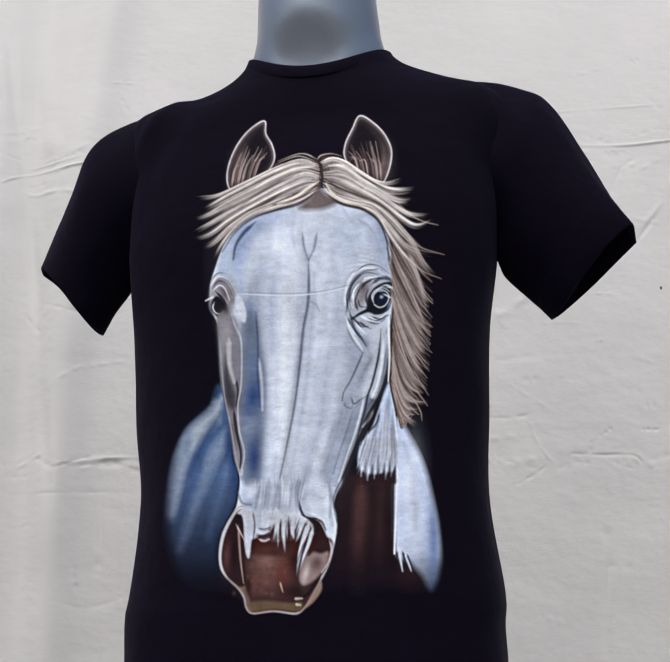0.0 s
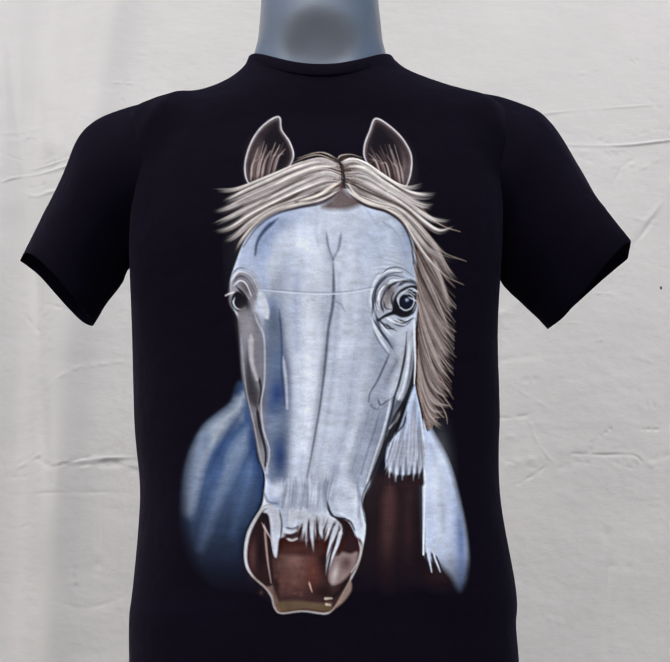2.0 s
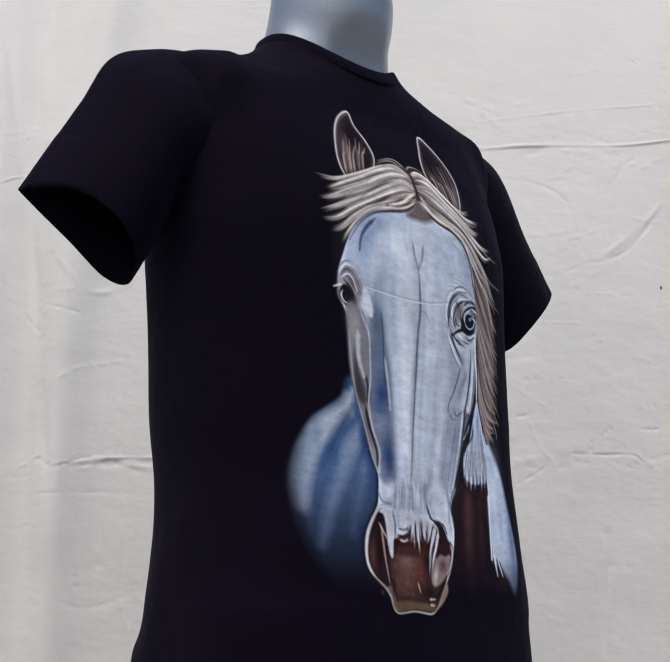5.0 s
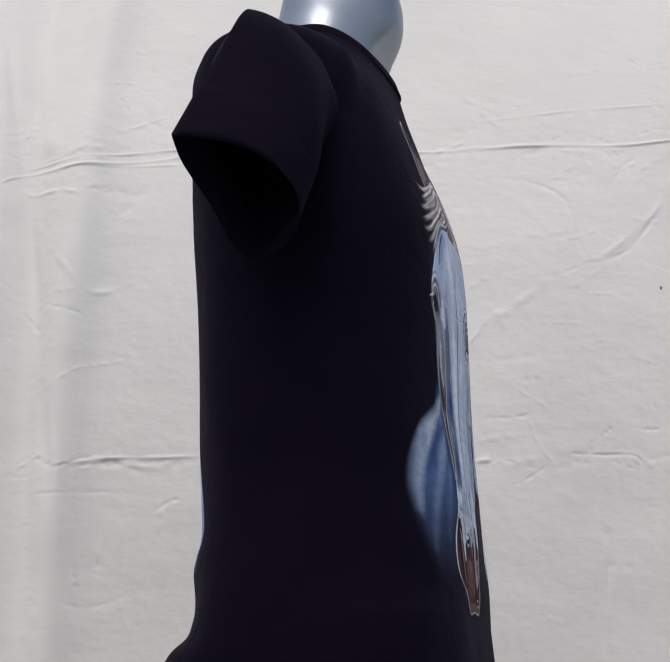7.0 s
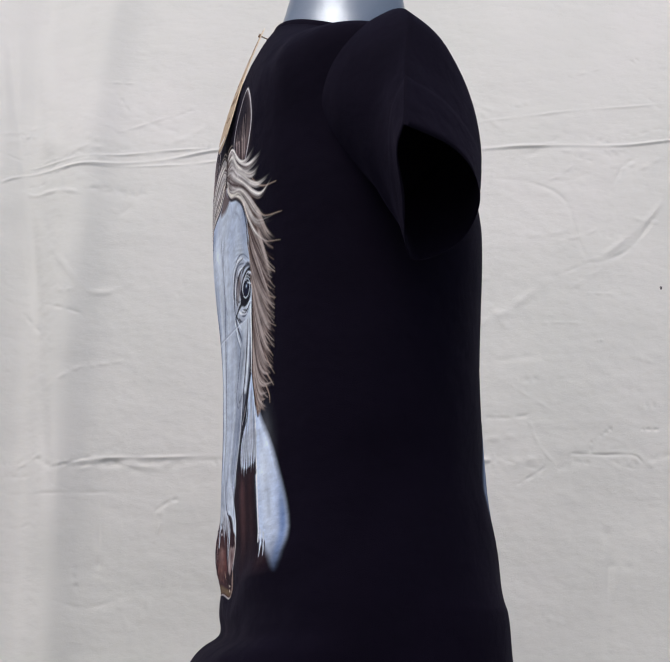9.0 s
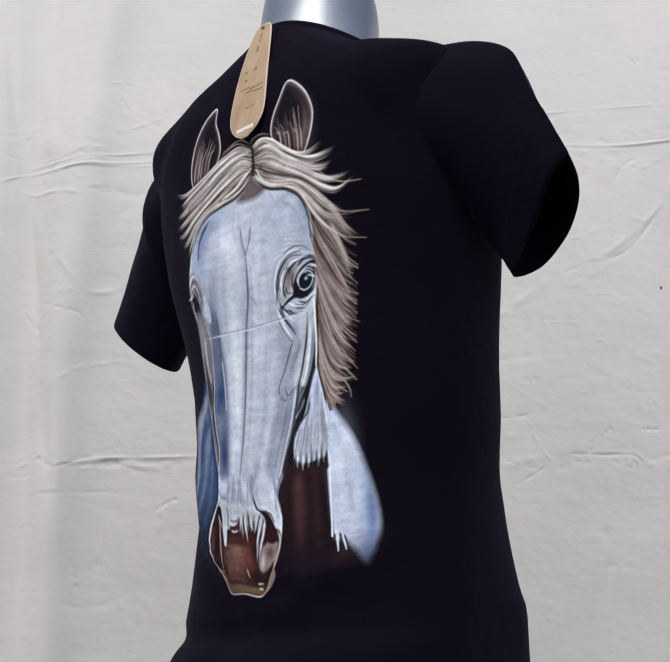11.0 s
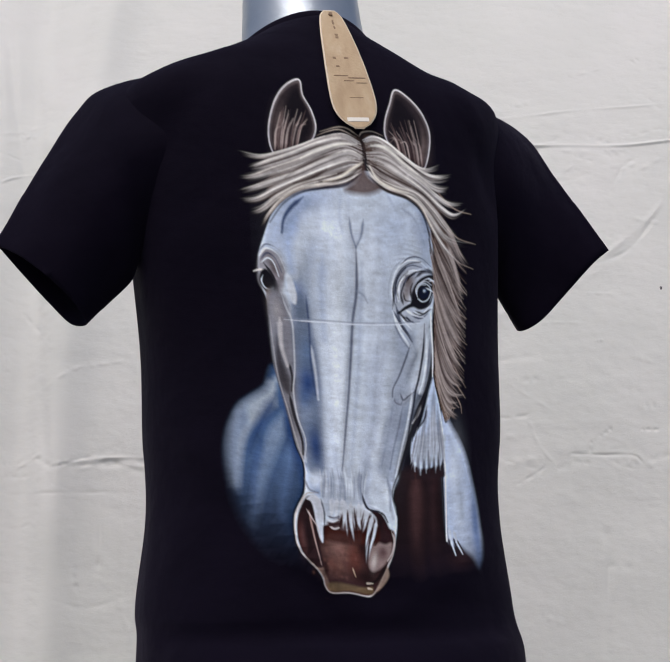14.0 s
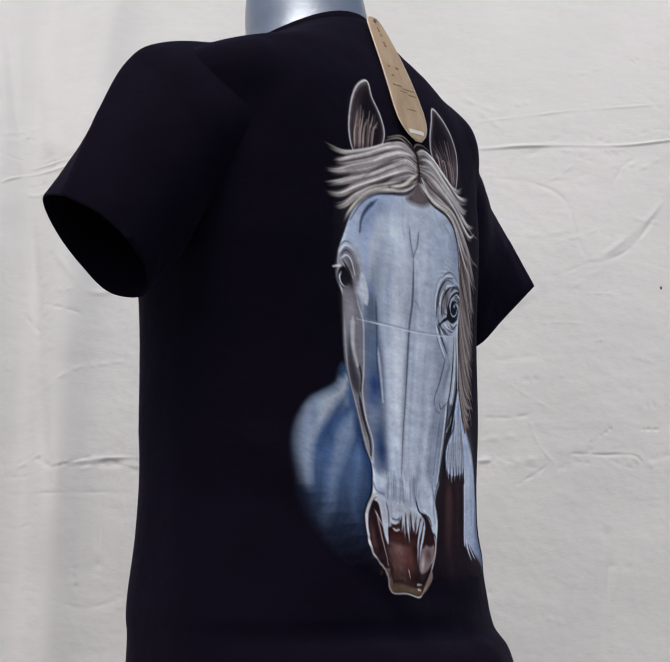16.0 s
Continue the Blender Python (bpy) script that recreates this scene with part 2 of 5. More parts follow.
BODY = ([(-0.008, 0.198, 0.172, 0.158, 0.0, -0.150, -0.150, -0.150, 2.3),
     (-0.008, 0.200, 0.170, 0.153, 0.0, -0.100, -0.100, -0.100, 2.3),
     (-0.008, 0.2015, 0.168, 0.146, 0.0, -0.063, -0.063, -0.064, 2.3),
     (-0.010, 0.2015, 0.165, 0.117, 0.0, -0.025, -0.025, -0.030, 2.3),
     (-0.010, 0.202, 0.163, 0.115, 0.0, 0.010, 0.010, 0.004, 2.3),
     (-0.016, 0.193, 0.158, 0.119, 0.0, 0.110, 0.110, 0.110, 2.35),
     (-0.0195, 0.200, 0.151, 0.119, 0.0, 0.190, 0.190, 0.190, 2.4)]
    + [(-0.0205, 0.2045, 0.148, 0.123, 0.0, 0.290, 0.290, 0.290, 2.4),
     (-0.018, 0.213, 0.143, 0.129, 0.0, 0.386, 0.392, 0.386, 2.5),
     (-0.015, 0.219, 0.126, 0.129, 0.004, 0.480, 0.460, 0.480, 2.6),
     (-0.012, 0.228, 0.101, 0.121, 0.006, 0.558, 0.520, 0.552, 2.8),
     (-0.011, 0.205, 0.093, 0.106, 0.008, 0.585, 0.548, 0.602, 2.5),
     (-0.011, 0.155, 0.088, 0.093, 0.006, 0.603, 0.567, 0.632, 2.2),
     (-0.011, 0.108, 0.085, 0.080, 0.002, 0.624, 0.581, 0.656, 2.0)]
    + [(-0.011, 0.087, 0.082, 0.069, -0.002, 0.640, 0.597, 0.669, 2.0),])


def make_mannequin():
    """Neck, torso, pole and round foot in one plain mesh."""
    def inner(row):
        cx, hw, yf, yb, *rest = row
        return (cx - 0.012, hw * 0.80, yf * 0.86, yb * 0.62, *rest)
    torso = [inner(r) for r in BODY[3:12]]
    keys = [(-0.01, 0.02, 0.03, 0.02, 0.0, -0.83, -0.83, -0.83, 2.0), (-0.01, 0.02, 0.03, 0.02, 0.0, -0.27, -0.27, -0.27, 2.0),
            (-0.01, 0.10, 0.09, 0.07, 0.0, -0.262, -0.262, -0.262, 2.1), (-0.01, 0.165, 0.14, 0.10, -0.01, -0.2, -0.2, -0.2, 2.3),
            (-0.01, 0.18, 0.155, 0.108, -0.01, -0.1, -0.1, -0.1, 2.3)] + torso + NECK
    foot = [(-0.01, r, r, r, 0.0, z, z, z, 2.0) for r, z in ((0.13, -0.931), (0.14, -0.926), (0.135, -0.916), (0.04, -0.903), (0.022, -0.89))]
    rings = [ring_points(*k, count=72) for k in foot]
    steps = (len(keys) - 1) * 5
    rings += [ring_points(*spline(keys, i / 5), count=72) for i in range(steps + 1)]
    bm = loft(rings, cap_first=True, cap_last=True)
    for v in bm.verts:      # the hollow of the throat
        q = math.hypot((v.co.x + 0.014) / 0.034, (v.co.z - BODY_Z - 0.618) / 0.036)
        if v.co.y < 0 and q < 1.6:
            v.co.y += 0.015 * math.exp(-q**4)
    ob = part("mannequin", bm, PLASTIC)
    return tagged(ob, "grey plastic torso mannequin with a cut-off neck", "mannequin")


# ---- the shirt ----
FOLDS = ([(-1, -0.165, 0.600, -0.222, 0.500, 0.012, 0.005),
     (-1, -0.150, 0.560, -0.200, 0.470, 0.016, -0.004),
     (-1, 0.175, 0.590, 0.205, 0.480, 0.014, 0.005),
     (-1, 0.150, 0.540, 0.190, 0.440, 0.016, -0.003),
     (1, 0.150, 0.615, 0.215, 0.510, 0.020, 0.002),
     (1, 0.110, 0.600, 0.180, 0.480, 0.018, -0.004),
     (1, -0.150, 0.610, -0.200, 0.500, 0.018, 0.003),
     (1, -0.175, 0.520, -0.205, 0.430, 0.014, -0.004),
     (1, 0.175, 0.200, -0.020, -0.030, 0.016, 0.006),
     (1, 0.130, 0.110, 0.000, -0.040, 0.014, -0.003)]
    + [(1, -0.190, 0.060, -0.030, -0.020, 0.018, 0.005),
     (1, 0.190, -0.030, -0.190, -0.036, 0.010, -0.006),
     (1, 0.060, 0.020, -0.160, -0.015, 0.014, -0.003),
     (-1, -0.185, 0.120, -0.120, 0.020, 0.02, 0.003),
     (-1, 0.170, 0.150, 0.120, -0.02, 0.02, 0.003)])


def wrinkle(p):
    """Soft drape of the cloth, in metres along its normal."""
    fold = 0.0
    for side, ax, az, bx, bz, wide, out in FOLDS:
        if p.y * side > 0.01:
            dx, dz = bx - ax, bz - az
            f = ((p.x - ax) * dx + (p.z - BODY_Z - az) * dz) / (dx * dx + dz * dz)
            g = min(max(f, 0.0), 1.0)
            e = math.hypot(p.x - ax - g * dx, p.z - BODY_Z - az - g * dz)
            fold += out * math.exp(-(e / wide) ** 2) * math.sin(math.pi * min(max(0.08 + 0.84 * f, 0), 1)) * min(1, (p.y * side - 0.01) / 0.03)
    return fold + drape(p)


def drape(p):
    zr = p.z - BODY_Z
    d = 0.0025 * noise.noise(Vector((p.x * 7, p.y * 7, p.z * 4)))
    d += 0.0012 * noise.noise(Vector((p.x * 22, p.y * 22, p.z * 9 + 7)))
    return d


def make_shirt():
    shirt = new("t_shirt")
    tagged(shirt, "black cotton t-shirt with printed white horse, worn by the mannequin", "t-shirt")
    per = 10
    steps = (len(BODY) - 1) * per
    rings = [ring_points(*spline(BODY, i / per), count=144, boxy=max(0.05, min(0.5, 0.5 - 0.22 * (i / per - 3.5)), 0.24 * min(1, max(0, (10 - i / per) / 2))), corner=1.3 * min(1, max(0, (10 - i / per) / 2)), flank=min(1, max(0, (8 - i / per) / 1.5), max(0, (i / per - 3.5) / 1.5)), tail=0.35 * min(1, max(0, (5 - i / per) / 2)), hollow=min(1, max(0, (8.5 - i / per) / 2.5), 0.3 + i / per / 6)) for i in range(steps + 1)]
    bm = loft(rings)
    for v in bm.verts:     # one shoulder slopes less than the other
        up = min(1, max(0, (v.co.z - BODY_Z - 0.53) / 0.05))
        v.co.z -= 0.009 * up * math.exp(-((v.co.x + 0.145) / 0.045) ** 2)
    for v in bm.verts:     # the tail of the shirt stands out at the back
        low = min(1, max(0, (0.06 - v.co.z + BODY_Z) / 0.11)) * min(1, max(0, v.co.y / 0.06))
        v.co += Vector((-0.008, 0.014, 0)) * low * min(1, max(0, (0.02 - v.co.x) / 0.12))
    bm.normal_update()
    for v in bm.verts:
        v.co += v.normal * wrinkle(v.co)
    tree = bvh_of(bm)
    body = part("body", bm, COTTON, shirt)
    for side, name in ((-1, "sleeve"), (1, "sleeve")):
        sleeve = part(name, sleeve_mesh(side), COTTON, shirt)
        part("hem", hem_mesh(side), COTTON, sleeve, "stitched black sleeve hem")
    part("collar", collar_mesh(), COTTON, shirt, "ribbed black collar")
    return shirt, tree


def bvh_of(bm):
    from mathutils.bvhtree import BVHTree
    return BVHTree.FromBMesh(bm)


# each sleeve: rings from the armhole outward (top, bottom, reach to front and back), then its hem, flattened to a pressed corner
SLEEVE = {
    -1: [((-0.172, 0.010, 0.596), (-0.180, 0.000, 0.400), 0.074, 0.070), ((-0.243, 0.010, 0.585), (-0.230, 0.000, 0.385), 0.072, 0.062),
         ((-0.294, 0.006, 0.557), (-0.242, -0.004, 0.360), 0.070, 0.050), ((-0.322, 0.020, 0.502), (-0.256, -0.008, 0.336), 0.074, 0.030)],
    1: [((0.150, 0.010, 0.606), (0.160, 0.000, 0.400), 0.074, 0.072), ((0.230, 0.000, 0.585), (0.190, 0.000, 0.385), 0.072, 0.072),
        ((0.260, -0.014, 0.559), (0.202, -0.002, 0.358), 0.062, 0.064), ((0.301, -0.010, 0.492), (0.226, -0.002, 0.334), 0.062, 0.050)],
}
HEM = {
    -1: [(-0.373, 0.043, 0.402), (-0.354, -0.008, 0.396), (-0.334, -0.040, 0.381), (-0.309, -0.056, 0.358), (-0.284, -0.046, 0.329),
         (-0.271, -0.008, 0.311), (-0.290, 0.012, 0.321), (-0.321, 0.024, 0.352), (-0.350, 0.041, 0.384)],
    1: [(0.349, 0.004, 0.394), (0.342, -0.040, 0.402), (0.315, -0.056, 0.376), (0.286, -0.050, 0.342), (0.266, -0.034, 0.317),
        (0.252, 0.000, 0.308), (0.266, 0.026, 0.322), (0.292, 0.036, 0.346), (0.322, 0.028, 0.373)],
}
DOWN_FRONT, UP_BACK = (0.14, 0.40, 0.65, 0.87), (0.82, 0.52, 0.22)


def armhole_ring(top, bottom, front, back):
    top, bottom = Vector(top), Vector(bottom)
    out = [top]
    out += [top.lerp(bottom, f) - Vector((0, front * math.sin(math.pi * f) ** 0.7, 0)) for f in DOWN_FRONT]
    out += [bottom]
    out += [top.lerp(bottom, f) + Vector((0, back * math.sin(math.pi * f) ** 0.7, 0)) for f in UP_BACK]
    return out


SLEEVE_RINGS = {side: [armhole_ring(*row) for row in SLEEVE[side]] + [[Vector(p) for p in HEM[side]]] for side in (-1, 1)}


def sleeve_ring(side, i):
    """One ring of the sleeve, i from 0 at the armhole to 40 at the hem; the fold along its top sharpens outward."""
    rows = np.array([[tuple(p) for p in ring] for ring in SLEEVE_RINGS[side]])
    keys = spline(rows.reshape(len(rows), -1), i / 10).reshape(-1, 3)
    n = len(keys)
    crease = min(1.0, max(0.0, (i - 6) / 14))
    ring = []
    for k in range(72):
        a = k / 72 * n
        soft = spline(np.vstack([keys[-2:], keys, keys[:3]]), 2 + a)
        hard = spline(np.vstack([keys, keys[:1]]), a)
        x, y, z = soft + (hard - soft) * crease
        ring.append(Vector((x, y, z + BODY_Z)))
    return ring if side < 0 else [ring[0]] + ring[:0:-1]


def sleeve_mesh(side):
    rings = [sleeve_ring(side, i) for i in range(41)]
    inner = [[p + (Vector((sum(q.x for q in r) / 72, sum(q.y for q in r) / 72, sum(q.z for q in r) / 72)) - p) * 0.02 for p in r] for r in rings]
    bm = loft(rings + inner[::-1][:30])
    bm.normal_update()
    for v in bm.verts:
        v.co += v.normal * wrinkle(v.co) * 1.2
    return bm


def hem_mesh(side):
    """The turned-up band at the sleeve's end, a little proud of the sleeve."""
    rings = []
    for at, grow in ((33.6, 0.992), (33.9, 1.005), (34.6, 1.008), (37.5, 1.008), (39.8, 1.010), (40.0, 1.004), (40.0, 0.985), (38.5, 0.975)):
        ring = sleeve_ring(side, at)
        mid = sum(ring, Vector()) / len(ring)
        rings.append([mid + (p - mid) * grow for p in ring])
    bm = loft(rings)
    bm.normal_update()
    for v in bm.verts:
        v.co += v.normal * wrinkle(v.co) * 1.2
    return bm


def collar_mesh():
    cx, hw, yf, yb, yc, zs, zf, zb, n = BODY[-1]
    rings = []
    for grow, rise in ((0.0055, -0.014), (0.0062, -0.012), (0.0028, -0.003), (0.0012, 0.002), (-0.001, 0.0032), (-0.003, 0.001), (-0.004, -0.008)):
        rings.append(ring_points(cx, hw + grow, yf + grow, yb + grow, yc, zs + rise, zf + rise, zb + rise, n, count=144))
    return loft(rings)


# ---- the swing tag ----
TAG_TOP, TAG_FOOT = Vector((-0.016, 0.086, 0.662)), Vector((-0.028, 0.136, 0.500))


def make_tag():
    """A long card, narrow at the top, that hangs from the collar by a pin; it stands off the back a little."""
    tag = new("swing_tag")
    tagged(tag, "long tan card swing tag pinned at the shirt collar", "price tag")
    down = TAG_FOOT - TAG_TOP
    length = down.length
    down.normalize()
    across = Vector((-1, 0, 0))
    across = (across - down * across.dot(down)).normalized()
    out = across.cross(down) * -1
    if out.y < 0:
        out = -out
    base = TAG_TOP + Vector((0, 0, BODY_Z))

    def at(u, s, lift):
        bow = 0.004 * math.sin(math.pi * s)
        return base + down * (s * length) + across * u + out * (lift + bow)
    profile = [(0.0, 0.006), (0.02, 0.0095), (0.06, 0.0125), (0.15, 0.0155), (0.3, 0.019), (0.5, 0.0225), (0.68, 0.0248), (0.8, 0.0252), (0.88, 0.0228), (0.94, 0.0172), (0.98, 0.0105), (1.0, 0.004)]
    for name, grow, low, high, mat, label in (("card", 0.0, 0.0, 0.0012, CARD, "tan card"), ("edge", 0.0014, 0.0002, 0.0009, CARD_EDGE, "pale cut edge of the card")):
        bm = bmesh.new()
        rows = []
        for i in range(45):
            s, w = spline(profile, (len(profile) - 1) * i / 44)
            s2 = s + (grow / length if i == 44 else -grow / length if i == 0 else 0)
            rows.append([bm.verts.new(at(u * (w + grow), s2, h)) for u, h in ((-1, low), (-0.97, high), (-0.5, high), (0, high), (0.5, high), (0.97, high), (1, low))])
        for a, b in zip(rows, rows[1:]):
            for j in range(6):
                bm.faces.new((a[j], a[j + 1], b[j + 1], b[j]))
            bm.faces.new((a[6], a[0], b[0], b[6]))
        bm.faces.new(rows[0][::-1])
        bm.faces.new(rows[-1])
        bmesh.ops.recalc_face_normals(bm, faces=bm.faces)
        part(name, smooth(bm) if name == "edge" else bm, mat, tag, label)

    def bar(name, u0, u1, s0, s1, mat, label):
        bm = bmesh.new()
        v = [bm.verts.new(at(u, s, h)) for h in (0.0012, 0.0016) for u, s in ((u0, s0), (u1, s0), (u1, s1), (u0, s1))]
        bm.faces.new(v[4:])
        for i in range(4):
            bm.faces.new((v[i], v[(i + 1) % 4], v[4 + (i + 1) % 4], v[4 + i]))
        bmesh.ops.recalc_face_normals(bm, faces=bm.faces)
        part(name, bm, mat, tag, label)
    # a smoother white band across the foot of the card
    bar("white_strip", -0.0125, 0.0125, 0.925, 0.955, WHITE_STRIP, "glossy white strip")
    for u0, u1, s0, s1 in ((-0.0008, 0.0012, 0.09, 0.13), (-0.0008, 0.0012, 0.15, 0.17), (-0.002, 0.0014, 0.22, 0.235), (-0.002, 0.0014, 0.245, 0.26), (0.001, 0.006, 0.43, 0.445), (-0.012, -0.009, 0.43, 0.445),
                           (-0.011, -0.007, 0.505, 0.515), (-0.016, 0.000, 0.586, 0.592), (0.000, 0.020, 0.604, 0.610), (-0.006, 0.006, 0.628, 0.633), (0.008, 0.021, 0.645, 0.650), (-0.004, 0.012, 0.765, 0.770)):
        bar("text_bar", u0, u1, s0, s1, TEXT, "worn brown line of print")
    bm = bmesh.new()
    bmesh.ops.create_cone(bm, cap_ends=True, segments=16, radius1=0.0026, radius2=0.0022, depth=0.0022)
    turn = out.to_track_quat("Z", "Y").to_matrix().to_4x4()
    bm.transform(Matrix.Translation(at(0.0, 0.035, 0.0022)) @ turn)
    part("pin_head", bm, TEXT, tag, "dark pin head")
    bm = bmesh.new()
    bmesh.ops.create_cone(bm, cap_ends=True, segments=10, radius1=0.0008, radius2=0.0008, depth=0.03)
    bm.transform(Matrix.Translation(at(0.0, 0.035, -0.013)) @ turn)
    part("pin", bm, TEXT, tag)
    return tag


# ---- the printed horse: an ink layer painted on a fine grid, in half-millimetre design units ----
INK_X0, INK_X1, INK_Y0, INK_Y1, INK_STEP = 376, 1116, 258, 1452, 1.5
INK_GAIN = 1.0


def curve(points, n=40):
    """Points along a smooth open curve."""
    t = np.linspace(0, len(points) - 1, n)
    return np.array([spline(points, a) for a in t])


def loop(points, n=90):
    k = list(points)
    ring = k[-2:] + k + k[:3]
    return np.array([spline(ring, 2 + a) for a in np.linspace(0, len(k), n, endpoint=False)])


def rgb(r, g, b):
    c = np.array([r, g, b]) / 255.0
    return np.where(c <= 0.04045, c / 12.92, ((c + 0.055) / 1.055) ** 2.4)


# where the shade and lit edge of a shirt fold are painted
CREASE_SHADE_FRONT = [(583, 676), (662, 680), (734, 681), (795, 677), (851, 667)]
CREASE_SHADE_BACK = [(575, 780), (669, 772), (752, 769), (824, 767), (916, 765)]


class Ink:
    def __init__(self):
        self.xs = np.arange(INK_X0, INK_X1, INK_STEP)
        self.ys = np.arange(INK_Y0, INK_Y1, INK_STEP)
        self.x, self.y = np.meshgrid(self.xs, self.ys)
        self.c = np.zeros((*self.x.shape, 3))
        self.c[:] = np.array(SHIRT_BLACK) / INK_GAIN
        self.cover = np.zeros(self.x.shape)
        self.rng = np.random.default_rng(5)
        self.clip = None

    def window(self, pts, pad):
        lo, hi = pts.min(0) - pad, pts.max(0) + pad
        i0, i1 = np.searchsorted(self.xs, (lo[0], hi[0]))
        j0, j1 = np.searchsorted(self.ys, (lo[1], hi[1]))
        return slice(j0, j1), slice(i0, i1)

    def lay(self, w, a, colour):
        if self.clip is not None:
            a = a * self.clip[w]
        a = np.clip(a, 0, 1)
        self.c[w] += (colour - self.c[w]) * a[..., None]
        self.cover[w] = 1 - (1 - self.cover[w]) * (1 - a)

    def near(self, w, pts):
        """Distance to a polyline and how far along it the nearest point lies."""
        x, y = self.x[w], self.y[w]
        best, at = np.full(x.shape, 1e9), np.zeros(x.shape)
        n = len(pts) - 1
        for i in range(n):
            (ax, ay), (bx, by) = pts[i], pts[i + 1]
            dx, dy = bx - ax, by - ay
            f = np.clip(((x - ax) * dx + (y - ay) * dy) / (dx * dx + dy * dy + 1e-9), 0, 1)
            d = np.hypot(x - ax - f * dx, y - ay - f * dy)
            m = d < best
            best[m], at[m] = d[m], (i + f[m]) / n
        return best, at

    def mask(self, points, soft=2.0, n=90):
        pts = loop(points, n)
        w = self.window(pts, soft + 3)
        x, y = self.x[w], self.y[w]
        inside = np.zeros(x.shape, bool)
        nxt = np.roll(pts, -1, 0)
        for (ax, ay), (bx, by) in zip(pts, nxt):
            if ay != by:
                inside ^= ((ay > y) != (by > y)) & (x < (bx - ax) * (y - ay) / (by - ay) + ax)
        d, _ = self.near(w, np.vstack([pts, pts[:1]]))
        s = np.where(inside, d, -d)
        return w, np.clip(s / (2 * soft) + 0.5, 0, 1)

    def fill(self, points, colour, soft=2.0, alpha=1.0, fade=None):
        """fade: (height where it is full, height where it is gone)."""
        w, a = self.mask(points, soft)
        if fade:
            a = a * np.clip((fade[1] - self.y[w]) / (fade[1] - fade[0]), 0, 1) ** 2
        self.lay(w, a * alpha, colour)

    def stroke(self, points, wide, colour, alpha=1.0, thin=0.15, soft=1.2, n=24, head=0.18, fade=0.0):
        """A brush line that tapers: thin is the width left at its end, head the part over which it swells at its start."""
        pts = curve(points, n)
        w = self.window(pts, wide + 3 * soft)
        if self.x[w].size == 0:
            return
        d, t = self.near(w, pts)
        half = wide / 2 * (1 - (1 - thin) * t**1.5)
        if head:
            half = half * np.clip(t / head, 0.15, 1)
        if fade:
            alpha = alpha * np.clip((1 - t) / fade, 0, 1)
        self.lay(w, np.clip((half - d) / (2 * soft) + 0.5, 0, 1) * alpha, colour)

    def blob(self, cx, cy, rx, ry, colour, alpha=1.0, turn=0.0):
        pts = np.array([[cx - rx * 2, cy - ry * 2], [cx + rx * 2, cy + ry * 2]]) if not turn else np.array([[cx - 2 * max(rx, ry), cy - 2 * max(rx, ry)], [cx + 2 * max(rx, ry), cy + 2 * max(rx, ry)]])
        w = self.window(pts, 0)
        c, s = math.cos(radians(turn)), math.sin(radians(turn))
        u, v = (self.x[w] - cx) * c + (self.y[w] - cy) * s, (self.y[w] - cy) * c - (self.x[w] - cx) * s
        self.lay(w, alpha * np.exp(-((u / rx) ** 2 + (v / ry) ** 2) * 1.4), colour)

    def comb(self, guides, per, light, dark, wide=2.6, alpha=0.6, ends=(0.8, 1.0), gather=1.0):
        """Combed strands: each guide curve leads one lock, whose strands fill the room to its neighbours and draw together at its tip."""
        ways = [curve(g, 30) for g in guides]
        run = np.linspace(0, 1, 30)[:, None]
        jobs = [(i, j) for i in range(len(ways)) for j in range(per)]
        for n in self.rng.permutation(len(jobs)):
            i, j = jobs[n]
            f = ((j + self.rng.random()) / per - 0.5) * 1.5
            to = ways[min(max(i + (1 if f > 0 else -1), 0), len(ways) - 1)] - ways[i]
            g = ways[i] + to * abs(f) * (1 - gather * run**1.4 * self.rng.uniform(0.75, 1.0)) + self.rng.normal(0, 1.0, 2)
            g = g + run**2 * self.rng.normal(0, 2.5, 2)
            tone = 0.5 + 0.34 * math.cos(4.4 * f + 1.9 * i) + self.rng.normal(0, 0.22)
            first = int(self.rng.integers(0, 9))
            last = max(first + 9, int(30 * self.rng.uniform(*ends)))
            self.stroke(g[first:last], wide * self.rng.uniform(0.6, 1.4), dark + (light - dark) * min(max(tone, 0), 1), alpha, 0.12, 1.3, 22, fade=0.3)

    def soften(self, points, size, amount=1.0, edge=12):
        """Blends the ink inside an outline into smooth tones."""
        w, a = self.mask(points, edge)
        c = self.c[w].copy()
        for _ in range(2):
            for axis in (0, 1):
                pad = np.pad(c, [(size, size) if n == axis else (0, 0) for n in range(3)], mode="edge")
                c = sum(np.take(pad, range(d, d + c.shape[axis]), axis) for d in range(2 * size + 1)) / (2 * size + 1)
        self.c[w] += (c - self.c[w]) * (a * amount)[..., None]


